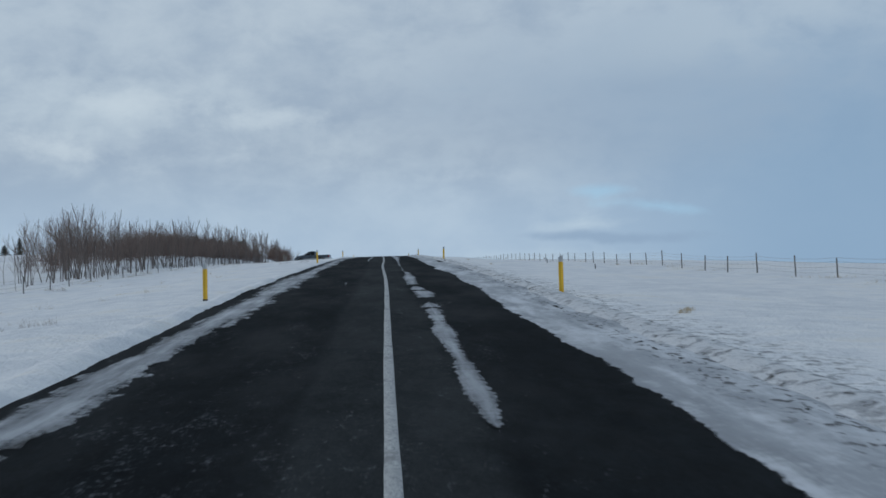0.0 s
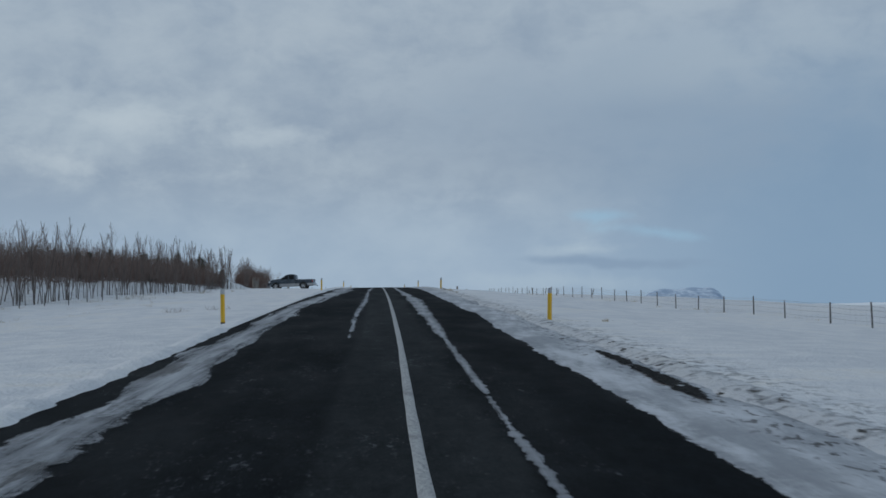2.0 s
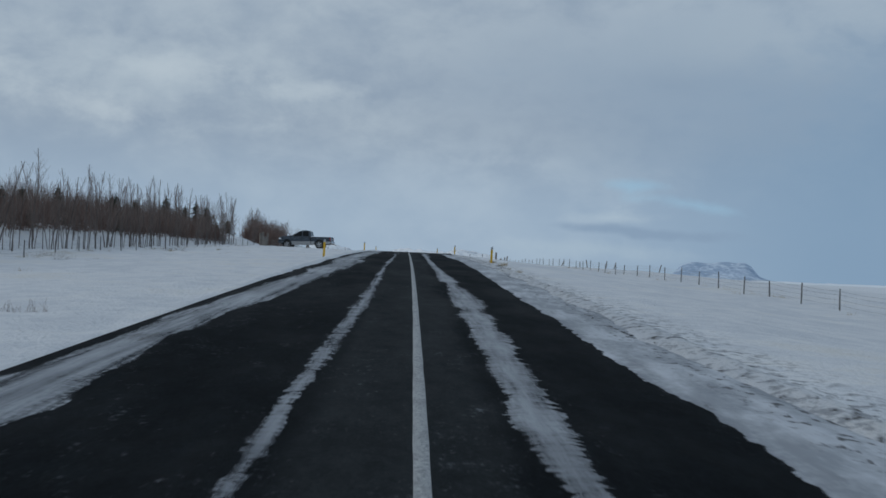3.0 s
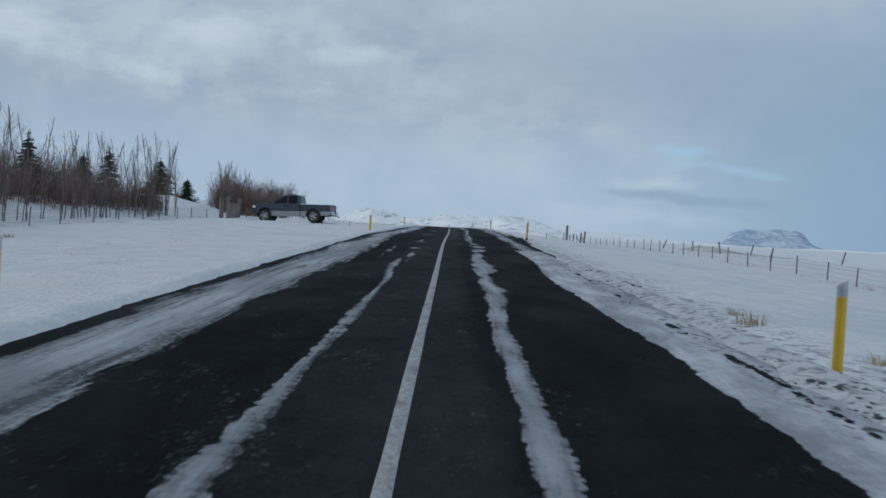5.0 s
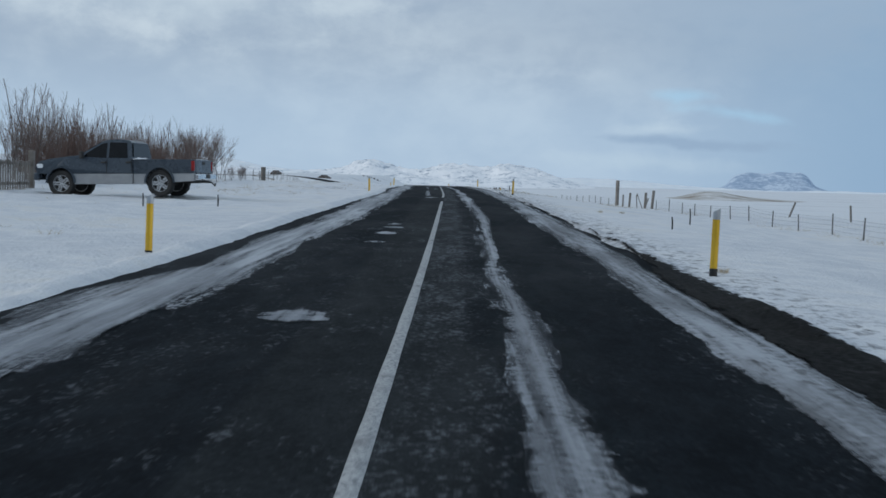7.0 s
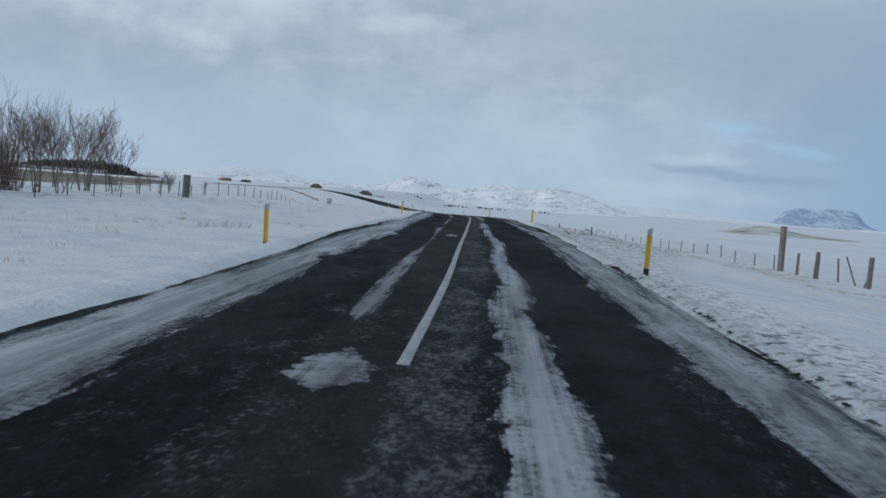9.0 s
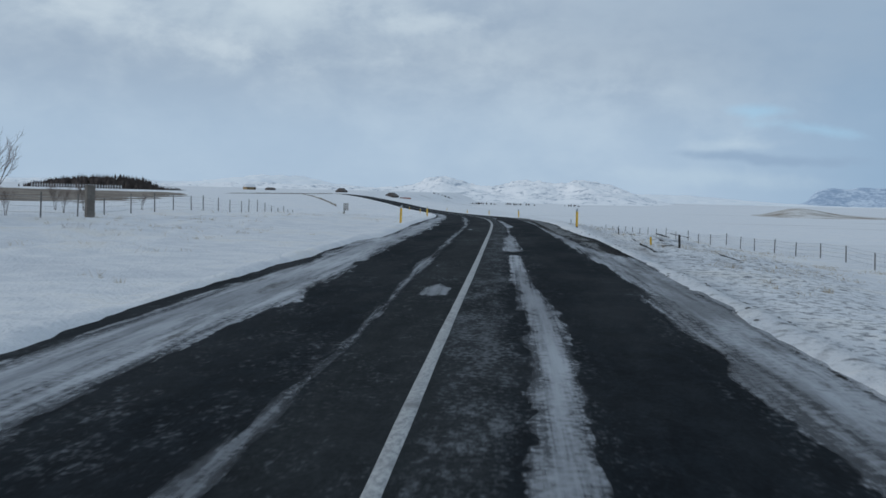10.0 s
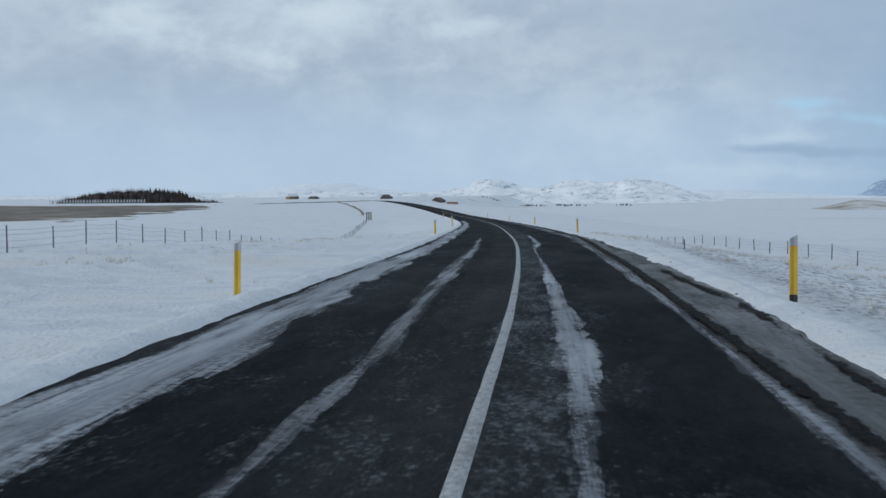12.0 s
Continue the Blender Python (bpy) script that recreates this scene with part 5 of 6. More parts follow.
for d, y, h in ((-7.5, 193.0, 0.33), (-6.05, 195.6, 0.32), (7.1, 197.0, 0.45), (5.6, 191, 0.3), (8.3, 52.0, 0.22), (7.9, 64, 0.25), (5.2, 300, 0.3), (4.6, 268, 0.25)):
    snow_stick(d, y, h)

# ---- bare hedges, spruces, grass ----
def limb(bm, p, direction, length, r, bits, sides, wander, rnd, lift=0.0):
    """A crooked tapering limb; returns the points along it."""
    pts = [p.copy()]
    d = direction.normalized()
    for k in range(bits):
        d = (d + Vector((rnd.uniform(-wander, wander), rnd.uniform(-wander, wander), rnd.uniform(-wander, wander) + lift))).normalized()
        q = p + d * (length / bits)
        r1 = r * (1 - 0.8 / bits)
        tube(bm, p, q, r, r1, sides, False)
        p, r = q, r1
        pts.append(p.copy())
    return pts


def make_shrub(seed, tall, stems_n, spread, twig_n):
    """Slim upright saplings from one root: bare grey boles, then close rising twigs."""
    rnd = random.Random(seed)
    sh = thing("bare_sapling", Matrix(), "tall leafless sapling with slim grey-brown upright stems", "tree", "roadside hedge")
    stems, twigs = bmesh.new(), bmesh.new()
    bits = 9
    for k in range(stems_n):
        a, r0 = rnd.uniform(0, 6.28), rnd.uniform(0.0, spread)
        p = Vector((r0 * math.cos(a), r0 * math.sin(a), -0.2))
        lean = rnd.uniform(0.0, 0.13)
        h = tall * (rnd.uniform(0.93, 1.03) if k == 0 else rnd.uniform(0.55, 0.92))
        pts = limb(stems, p, Vector((lean * math.cos(a), lean * math.sin(a), 1)), h, 0.031 * rnd.uniform(0.8, 1.15) * h / tall, bits, 5, 0.13, rnd, 0.07)
        for _ in range(int(twig_n * h / tall)):
            at_u = 0.2 + 0.76 * rnd.random()
            q_at = min(int(at_u * bits), bits - 1)
            q = pts[q_at].lerp(pts[q_at + 1], at_u * bits - q_at)
            b = rnd.uniform(0, 6.28)
            out = rnd.uniform(0.4, 1.1)
            ln = rnd.uniform(0.6, 1.1) * 1.5 * (1.06 - at_u) + 0.08
            tw = limb(twigs, q, Vector((out * math.cos(b), out * math.sin(b), 1)), ln, 0.0085 - 0.004 * at_u, 4, 3, 0.16, rnd, 0.10)
            for k2 in range(2 + int(ln * 3)):
                c = rnd.uniform(0, 6.28)
                m2 = rnd.randrange(1, 4)
                limb(twigs, tw[m2].lerp(tw[m2 + 1], rnd.random()), Vector((0.75 * math.cos(c), 0.75 * math.sin(c), 1)), rnd.uniform(0.15, 0.55) * (0.5 + 0.5 * ln), 0.0042, 1, 3, 0.1, rnd)
    tagged(part("stem_clump", stems, BARK, sh), kind="stuff")
    tagged(part("twig_crown", twigs, TWIG, sh), kind="stuff")
    return sh


def make_willow(seed, tall, shoots):
    """Vase-shaped bush: many russet shoots from one root, forking into fine tips."""
    rnd = random.Random(seed)
    wb = thing("willow_bush", Matrix(), "tall leafless willow bush of russet shoots fanning upward", "shrub", "willow bushes past the gate")
    bm, tips = bmesh.new(), bmesh.new()
    for _ in range(shoots):
        a, r0 = rnd.uniform(0, 6.28), 0.3 * math.sqrt(rnd.random())
        lean = rnd.uniform(0.02, 0.42)
        h = tall * rnd.uniform(0.55, 1.0) * (1.1 - 0.35 * lean)
        pts = limb(bm, Vector((r0 * math.cos(a), r0 * math.sin(a), -0.15)), Vector((lean * math.cos(a), lean * math.sin(a), 1)), h, 0.0145, 5, 3, 0.11, rnd, 0.06)
        for _ in range(6):
            u = rnd.uniform(1.2, 4.9)
            q = pts[int(u)].lerp(pts[int(u) + 1], u % 1)
            c = rnd.uniform(0, 6.28)
            limb(tips, q, Vector((0.5 * math.cos(c), 0.5 * math.sin(c), 1)), rnd.uniform(0.3, 0.85), 0.0055, 2, 3, 0.15, rnd, 0.1)
    tagged(part("shoot_clump", bm, RUSSET, wb), kind="stuff")
    tagged(part("tip_clump", tips, TWIG, wb), kind="stuff")
    return wb


def make_tree(seed, tall, trunks):
    """Bare forking tree with crooked spreading limbs."""
    rnd = random.Random(seed)
    tr = thing("bare_tree", Matrix(), "leafless forking tree with crooked grey limbs", "tree", "bare trees in the hedge")
    stems, twigs = bmesh.new(), bmesh.new()

    def grow(p, d, length, r, level):
        pts = limb(stems if level < 2 else twigs, p, d, length, r, 4 if level < 2 else 3, 5 if level == 0 else 4, 0.20, rnd, 0.10)
        if level >= 3:
            return
        n = (4, 5, 5)[level]
        for k in range(n):
            u = 0.35 + 0.65 * (k + rnd.random()) / n
            j = min(int(u * (len(pts) - 1)), len(pts) - 2)
            q = pts[j].lerp(pts[j + 1], min(u * (len(pts) - 1) - j, 1.0))
            way = (pts[j + 1] - pts[j]).normalized()
            a = rnd.uniform(0, 6.28)
            side = Vector((math.cos(a), math.sin(a), 0.15))
            grow(q, way + side * rnd.uniform(0.45, 0.9), length * rnd.uniform(0.42, 0.66), r * (0.50, 0.5, 0.6)[level], level + 1)

    for k in range(trunks):
        a = 6.28 * k / trunks + rnd.uniform(-0.5, 0.5)
        lean = rnd.uniform(0.12, 0.5)
        grow(Vector((0.12 * math.cos(a), 0.12 * math.sin(a), -0.2)), Vector((lean * math.cos(a), lean * math.sin(a), 1)), tall * rnd.uniform(0.62, 0.8), 0.045, 0)
    tagged(part("limb_clump", stems, BARK, tr), kind="stuff")
    tagged(part("twig_crown", twigs, TWIG, tr), kind="stuff")
    return tr


def make_thicket(seed, tall, shoots):
    rnd = random.Random(seed)
    th = thing("willow_thicket", Matrix(), "dense low thicket of russet leafless shoots", "shrub", "willow thickets")
    bm, tips = bmesh.new(), bmesh.new()
    for _ in range(shoots):
        a, r0 = rnd.uniform(0, 6.28), 0.95 * math.sqrt(rnd.random())
        p = Vector((r0 * math.cos(a), r0 * math.sin(a), rnd.choice((-0.1, 0.3, 0.6))))
        d = Vector((rnd.uniform(-0.4, 0.4), rnd.uniform(-0.4, 0.4), 1))
        limb(bm if rnd.random() < 0.6 else tips, p, d, tall * rnd.uniform(0.5, 1.0), 0.0105, 3, 3, 0.22, rnd, 0.05)
    tagged(part("shoot_clump", bm, RUSSET, th), kind="stuff")
    tagged(part("tip_clump", tips, TWIG, th), kind="stuff")
    return th


def make_spruce(seed, tall, girth=0.58):
    """Whorls of flat boughs with side sprays, gaps between the layers and an uneven outline."""
    rnd = random.Random(seed)
    sp = thing("spruce", Matrix(), "small dark green spruce with layered drooping boughs", "tree", "young spruces")
    trunk = bmesh.new()
    tube(trunk, (0, 0, -0.2), (0, 0, tall), 0.07, 0.008, 6)
    part("trunk", trunk, BARK, sp)
    bm = bmesh.new()

    def spray(q, way, side, w, ln):
        tip = q + way * ln
        low = Vector((0, 0, -0.10 * ln - 0.02))
        v = [bm.verts.new(q - side * w * 0.35), bm.verts.new(q + way * ln * 0.45 - side * w + low), bm.verts.new(tip + low), bm.verts.new(q + way * ln * 0.45 + side * w + low), bm.verts.new(q + side * w * 0.35), bm.verts.new(q + way * ln * 0.5 + Vector((0, 0, 0.03)))]
        for a, b in ((0, 1), (1, 2), (2, 3), (3, 4), (4, 0)):
            bm.faces.new((v[a], v[b], v[5]))

    z = 0.07 * tall
    while z < tall * 0.93:
        share = 1 - z / tall
        reach = girth * tall * share ** 0.85 + 0.05
        n = 11
        turn = rnd.uniform(0, 6.28)
        for k in range(n):
            a = turn + 6.283 * k / n + rnd.uniform(-0.25, 0.25)
            ln = reach * rnd.choice((0.6, 0.8, 0.9, 1.0, 1.12, 1.22))
            zz = z + rnd.uniform(-0.02, 0.02) * tall
            out = Vector((math.cos(a), math.sin(a), 0))
            side = Vector((-math.sin(a), math.cos(a), 0))
            m = 7
            for j in range(m):
                u = (j + 0.3) / m
                q = out * (ln * u) + Vector((0, 0, zz + 0.05 * tall * share - ln * (0.34 * u - 0.16 * u * u)))
                w = 0.22 * ln * (1 - 0.6 * u) * rnd.uniform(0.7, 1.3) + 0.02
                for s in (-1, 1):
                    spray(q, (out * 0.75 + side * s * rnd.uniform(0.6, 1.0) + Vector((0, 0, rnd.uniform(-0.3, 0.05)))).normalized(), out.lerp(side, 0.4).normalized(), 0.05 + 0.05 * w, w * 1.2)
            spray(out * ln * 0.86 + Vector((0, 0, zz + 0.05 * tall * share - ln * 0.22)), (out + Vector((0, 0, rnd.uniform(-0.1, 0.25)))).normalized(), side, 0.06, 0.16 * ln + 0.08)
        z += tall * (0.045 + 0.028 * share)
    tube(bm, (0, 0, tall * 0.9), (0, 0, tall * 1.06), 0.03, 0.005, 4)
    for k in range(8):
        a = k * 2.4
        spray(Vector((0, 0, tall * (0.9 + 0.015 * k))), Vector((math.cos(a), math.sin(a), 0.7)).normalized(), Vector((-math.sin(a), math.cos(a), 0)), 0.035, 0.12)
    tagged(part("crown", bm, NEEDLE, sp), kind="stuff")
    return sp


class Sower:
    """Sets copies of a few built plants, moving each first one to its first place."""

    def __init__(self, kinds, seed):
        self.kinds, self.used, self.rnd = kinds, set(), random.Random(seed)

    def set(self, d, y, size, which=None, sink=0.0):
        i = self.rnd.randrange(len(self.kinds)) if which is None else which
        p = at(d, y, -sink)
        m = pose(p.x, p.y, p.z, 0, 0, self.rnd.uniform(0, 360)) @ Matrix.Diagonal((size * self.rnd.uniform(0.9, 1.1), size * self.rnd.uniform(0.9, 1.1), size, 1))
        if i in self.used:
            o = copy_thing(self.kinds[i], m)
            o.matrix_basis = m
        else:
            self.kinds[i].matrix_world = m
            self.used.add(i)


SAPLING_HEIGHTS = (4.6, 4.4, 4.2, 4.7, 4.3, 4.5)
shrubs = Sower([make_shrub(11 + i, h, n, 0.25, 22) for i, (h, n) in enumerate(zip(SAPLING_HEIGHTS, (2, 1, 2, 1, 3, 2)))], 1)
thickets = Sower([make_thicket(21, 1.75, 130), make_thicket(22, 1.6, 140), make_thicket(23, 1.9, 120)], 2)
willows = Sower([make_willow(51, 3.3, 26), make_willow(52, 3.0, 28), make_willow(53, 3.6, 24)], 4)
spruces = Sower([make_spruce(31, 3.2), make_spruce(32, 2.6), make_spruce(33, 3.0), make_spruce(34, 3.0, 0.30), make_spruce(35, 2.8, 0.34)], 3)
trees = Sower([make_tree(41, 4.6, 3), make_tree(42, 4.2, 4), make_tree(43, 4.8, 2)], 5)
rnd = random.Random(8)
# how high the hedge reaches along the road
TOP = plain_line([(58, 2.7), (65, 3.2), (70, 4.0), (74, 4.5), (82, 4.35), (87, 3.8), (100, 3.7), (108, 4.1), (115, 4.5), (140, 4.4), (153, 4.5), (160, 4.7), (172, 4.4), (184, 4.7), (197, 4.9),
                  (208, 4.1), (215, 4.2), (230, 4.4), (250, 4.3), (262, 4.2), (272, 2.8)])


def sapling(d, y, share):
    i = rnd.randrange(len(SAPLING_HEIGHTS))
    shrubs.set(d, y, float(TOP(y)) * share / SAPLING_HEIGHTS[i], i)


# front row of the hedge up to the gate
for y in np.arange(59, 195.6, 1.0):
    if y < 70 and rnd.random() < 0.35:
        continue
    sapling(-16.2 - rnd.uniform(0, 0.9), y + rnd.uniform(-0.4, 0.4), rnd.choice((0.82, 0.9, 0.95, 1.0, 1.05)))
# second row, lower, then the brown thicket on the bank behind
for y in np.arange(66, 194.5, 2.6):
    sapling(-18.0 - rnd.uniform(0, 1.2), y + rnd.uniform(-0.5, 0.5), rnd.uniform(0.55, 0.8))
for y in np.arange(67, 112, 2.2):
    trees.set(-17.2 - rnd.uniform(0, 0.8), y, float(TOP(y)) * rnd.uniform(0.68, 0.8) / 4.6)
for y in np.arange(98, 194.6, 1.05):
    front = float(np.interp(y, (68, 150, 185, 196), (-19.6, -19.4, -18.4, -17.0)))
    thickets.set(front - rnd.uniform(0, 0.8), y + rnd.uniform(-0.4, 0.4), float(np.interp(y, (98, 125, 196), (0.6, 0.95, 1.12))) * rnd.uniform(0.8, 1.1))
for y in np.arange(84, 192.0, 2.6):
    thickets.set(-20.8 - rnd.uniform(0, 0.8), y + rnd.uniform(-0.5, 0.5), rnd.uniform(0.85, 1.15))
# past the gate: two grey trees, then willow bushes
for d, y, share in ((-16.2, 209.8, 0.95), (-16.6, 210.6, 1.0), (-16.2, 211.4, 0.9), (-16.8, 212.2, 1.0), (-16.3, 213.0, 0.95), (-16.9, 213.8, 1.0)):
    sapling(d, y, share)
trees.set(-16.2, 209.4, 0.50, 1)
for y in np.arange(213, 252, 1.1):
    fall = float(np.interp(y, (212, 230, 256, 268), (0.92, 0.98, 0.95, 0.80)))
    willows.set(-16.2 - rnd.uniform(0, min(2.6, 0.7 + 0.09 * (y - 210))), y + rnd.uniform(-0.5, 0.5), fall * rnd.uniform(0.82, 1.12))
for y in np.concatenate([np.arange(214.5, 232, 1.0), np.arange(233, 251, 2.2)]):
    sapling(-16.8 - rnd.uniform(0, min(2.0, 0.09 * (y - 210))), y + rnd.uniform(-0.5, 0.5), rnd.uniform(0.82, 1.0))
for y in np.arange(214.5, 250, 2.0):
    thickets.set(-17.0 - rnd.uniform(0, min(2.5, 0.09 * (y - 210))), y + rnd.uniform(-0.6, 0.6), rnd.uniform(0.9, 1.3))
for d, y, s in ((-17.0, 252.6, 0.72), (-18.2, 254.0, 0.78), (-17.0, 255.4, 0.66), (-18.4, 256.6, 0.74), (-17.4, 257.8, 0.62), (-17.2, 259.2, 0.66), (-18.8, 260.6, 0.80), (-17.8, 262.2, 0.84), (-18.6, 264.3, 0.78), (-17.4, 265.6, 0.66), (-18.2, 267.2, 0.62)):
    trees.set(d, y, s)
for d, y, s in ((-17.3, 272.5, 0.24), (-16.6, 274, 0.26), (-17.0, 276, 0.22), (-16.4, 270.8, 0.22), (-15.4, 262, 0.2), (-15.5, 258, 0.2), (-16, 281, 0.18), (-17.4, 277.8, 0.2)):
    trees.set(d, y, s, 1)
for d, y, size, which in ((-22.6, 218.0, 0.92, 0), (-19.6, 213.6, 0.66, 1), (-19.8, 134.0, 0.62, 3), (-19.8, 137.4, 0.72, 4), (-19.8, 144.3, 0.78, 3), (-19.6, 157.0, 0.84, 4), (-19.8, 159.0, 0.80, 3), (-19.6, 164.5, 0.80, 4),
                          (-19.6, 176.3, 0.98, 3), (-19.6, 185.5, 0.86, 4), (-19.4, 190.0, 1.02, 3), (-18.3, 195.6, 0.66, 1), (-40, 149.5, 0.78, 3), (-40, 143.6, 0.50, 2)):
    spruces.set(d, y, size, which, sink=0.05)


def tuft(d, y, size, seed, label="tuft of dead yellow grass in the snow"):
    r = random.Random(seed)
    bm = bmesh.new()
    for _ in range(60):
        a = r.uniform(0, 6.28)
        s = 0.20 * math.sqrt(r.random())
        p = Vector((s * math.cos(a), s * math.sin(a), -0.03))
        b = a + r.uniform(-0.7, 0.7)
        o = r.uniform(0.15, 0.9)
        h = r.uniform(0.07, 0.24)
        mid = p + Vector((o * 0.35 * h * math.cos(b), o * 0.35 * h * math.sin(b), h * 0.65))
        tip = p + Vector((o * h * math.cos(b), o * h * math.sin(b), h * r.uniform(0.7, 1.0)))
        w = Vector((-math.sin(b), math.cos(b), 0)) * 0.006
        v = [bm.verts.new(p - w), bm.verts.new(p + w), bm.verts.new(mid + w), bm.verts.new(mid - w), bm.verts.new(tip)]
        bm.faces.new((v[0], v[1], v[2], v[3]))
        bm.faces.new((v[3], v[2], v[4]))
    ob = part("grass_tuft", bm, STRAW)
    p = at(d, y)
    ob.matrix_world = pose(p.x, p.y, p.z, 0, 0, 0) @ Matrix.Scale(size, 4)
    return tagged(ob, label, "grass", "tufts of dead grass")


for i, (d, y, s) in enumerate(((3.85, 130.6, 0.95), (3.82, 123.4, 1.0), (4.0, 132.1, 0.6), (4.15, 126.7, 0.7), (4.35, 19.4, 0.55), (4.6, 20.1, 0.45), (4.9, 76.5, 0.45), (3.9, 176.6, 0.5), (6.2, 205, 0.5), (5.0, 201, 0.5),
                                (-11.5, 150, 0.7), (-12.4, 139, 0.7), (4.7, 58, 0.4), (-7.5, 236, 0.6), (5.4, 241, 0.5), (8.1, 299, 0.6))):
    tuft(d, y, s, 300 + i)


def weeds(d, y, size, seed):
    """A few dry brown stalks poking out of the snow."""
    r = random.Random(seed)
    bm = bmesh.new()
    for _ in range(44):
        p = Vector((r.uniform(-0.55, 0.55), r.uniform(-0.25, 0.25), -0.05))
        limb(bm, p, Vector((r.uniform(-0.8, 0.8), r.uniform(-0.8, 0.8), 1)), r.uniform(0.12, 0.36), 0.005, 2, 3, 0.3, r)
    ob = part("dry_weeds", bm, TWIG)
    p = at(d, y)
    ob.matrix_world = Matrix.Translation(p) @ Matrix.Scale(size, 4)
    return tagged(ob, "dry brown weed stalks poking through snow", "weeds", "dry weeds")


for i, (d, y, s) in enumerate(((-5.65, 21.8, 0.55), (-6.3, 21.4, 0.4), (-5.15, 86.9, 0.7), (-6.3, 86.0, 0.7), (-14.0, 121.6, 0.9), (-12.6, 118, 0.8), (-13.0, 143, 1.2), (-12.5, 141, 1.0), (-5.75, 234.6, 0.8), (-6.1, 233.2, 0.8), (-10.2, 253, 0.7), (-13.6, 56, 0.8))):
    weeds(d, y, s, 400 + i)


def thin_grass():
    """Sparse straw in small clumps showing through the snow of the verges and along the fences."""
    r = random.Random(77)
    verts, faces = [], []
    for _ in range(7200):
        y = r.uniform(10, 345)
        side = r.random()
        if side < 0.42:
            y, d = r.uniform(236, 330), r.uniform(4.3, 12.5)
        elif side < 0.56:
            d = r.gauss(12.9, 0.3)
        elif side < 0.74:
            d = r.gauss(-14.4, 0.3)
        elif side < 0.92:
            y, d = r.uniform(205, 335), r.gauss(-9.5, 2.6)
        else:
            d = r.gauss(-9.5, 2.4)
        if abs(d) < 4.0 or float(wave(d, y, 3.6, 33.0)) < 0.05:
            continue
        heart = at(d, y, -0.02)
        reach, tall = r.uniform(0.04, 0.16), r.uniform(0.05, 0.17)
        for _ in range(r.randint(5, 14)):
            p = heart + Vector((r.gauss(0, reach), r.gauss(0, reach), 0))
            h, b = tall * r.uniform(0.5, 1.1), r.uniform(0, 6.28)
            w = Vector((math.cos(b), math.sin(b), 0)) * 0.005
            tip = p + Vector((r.uniform(-1.0, 1.0) * h, r.uniform(-1.0, 1.0) * h, h))
            n = len(verts)
            verts += [p - w, p + w, tip]
            faces.append((n, n + 1, n + 2))
    ob = mesh_object("thin_grass", verts, faces, STRAW, smooth=False)
    return tagged(ob, "sparse straw-coloured grass poking through snow", "grass", kind="stuff")


thin_grass()


def dirt_clods():
    """Dark crumbs of earth and gravel thrown on the crust of the verges."""
    r = random.Random(91)
    bm = bmesh.new()
    for k in range(3600):
        y = r.uniform(2, 310)
        d = r.choice((r.uniform(2.5, 3.4), r.uniform(2.5, 4.6), r.uniform(2.6, 5.5)))
        if k > 900:
            y, d = r.choice((r.uniform(25, 66), r.uniform(104, 152), r.uniform(112, 140), r.uniform(206, 262))), r.triangular(2.3, 3.4, 2.75)
        if float(wave(d, y, 4.0 if k < 900 else 1.6, 51.0)) < (-0.05 if k < 900 else 0.0):
            continue
        p = at(d, y, 0.0)
        p.z = max(p.z, float(surface(min(d, 3.2), y)) - 0.01 if d < 3.0 else -99)
        s = r.choice((0.012, 0.016, 0.022, 0.034))
        a = r.uniform(0, 6.28)
        n = 7
        low = [p + Vector((s * r.uniform(0.6, 1.7) * math.cos(a + k * 6.283 / n), 2.4 * s * r.uniform(0.4, 1.8) * math.sin(a + k * 6.283 / n), -0.01)) for k in range(n)]
        vs = [bm.verts.new(q) for q in low]
        top = [bm.verts.new(p.lerp(q, 0.55) + Vector((0, 0, s * r.uniform(0.05, 0.35)))) for q in low]
        for k in range(n):
            bm.faces.new((vs[k], vs[(k + 1) % n], top[(k + 1) % n], top[k]))
        bm.faces.new(top)
    ob = part("dirt_clods", bm, DARK)
    return tagged(ob, "dark crumbs of earth on the snowy road verge", "dirt", kind="stuff")


dirt_clods()


def fallen_twig(d, y, size, turn):
    """Dark crooked twig lying on the snow."""
    r = random.Random(int(y * 10))
    bm = bmesh.new()
    pts = limb(bm, Vector((-0.12, 0, 0.01)), Vector((1, 0.2, 0.15)), 0.28, 0.013, 4, 5, 0.35, r, -0.05)
    limb(bm, pts[2], Vector((0.5, -1, 0.3)), 0.10, 0.007, 2, 4, 0.2, r)
    ob = part("fallen_twig", bm, DARK)
    p = at(d, y, 0.01)
    ob.matrix_world = pose(p.x, p.y, p.z, 0, 0, turn) @ Matrix.Scale(size, 4)
    return tagged(ob, "dark crooked twig lying on the snow crust", "twig", "fallen twigs")


for d, y, s, a in ((2.97, 112.2, 0.9, 130), (3.0, 114.7, 0.7, 150), (4.9, 256.8, 1.2, 10), (3.2, 205.5, 0.8, 60), (3.5, 186.0, 0.8, 140)):
    fallen_twig(d, y, s, a)
tuft(3.7, 114.2, 0.6, 331)
tuft(3.65, 118.0, 0.4, 332)


def short_stake(d, y, h, mat, label):
    """Stub of a broken edge post or peg."""
    bm = bmesh.new()
    box(bm, 0, 0, h / 2 - 0.1, 0.055, 0.03, h + 0.2, bevel=0.008)
    ob = part("short_stake", bm, mat)
    p = at(d, y)
    ob.matrix_world = pose(p.x, p.y, p.z, 2, -3, 12)
    return tagged(ob, label, "stake", "short stakes in the snow")


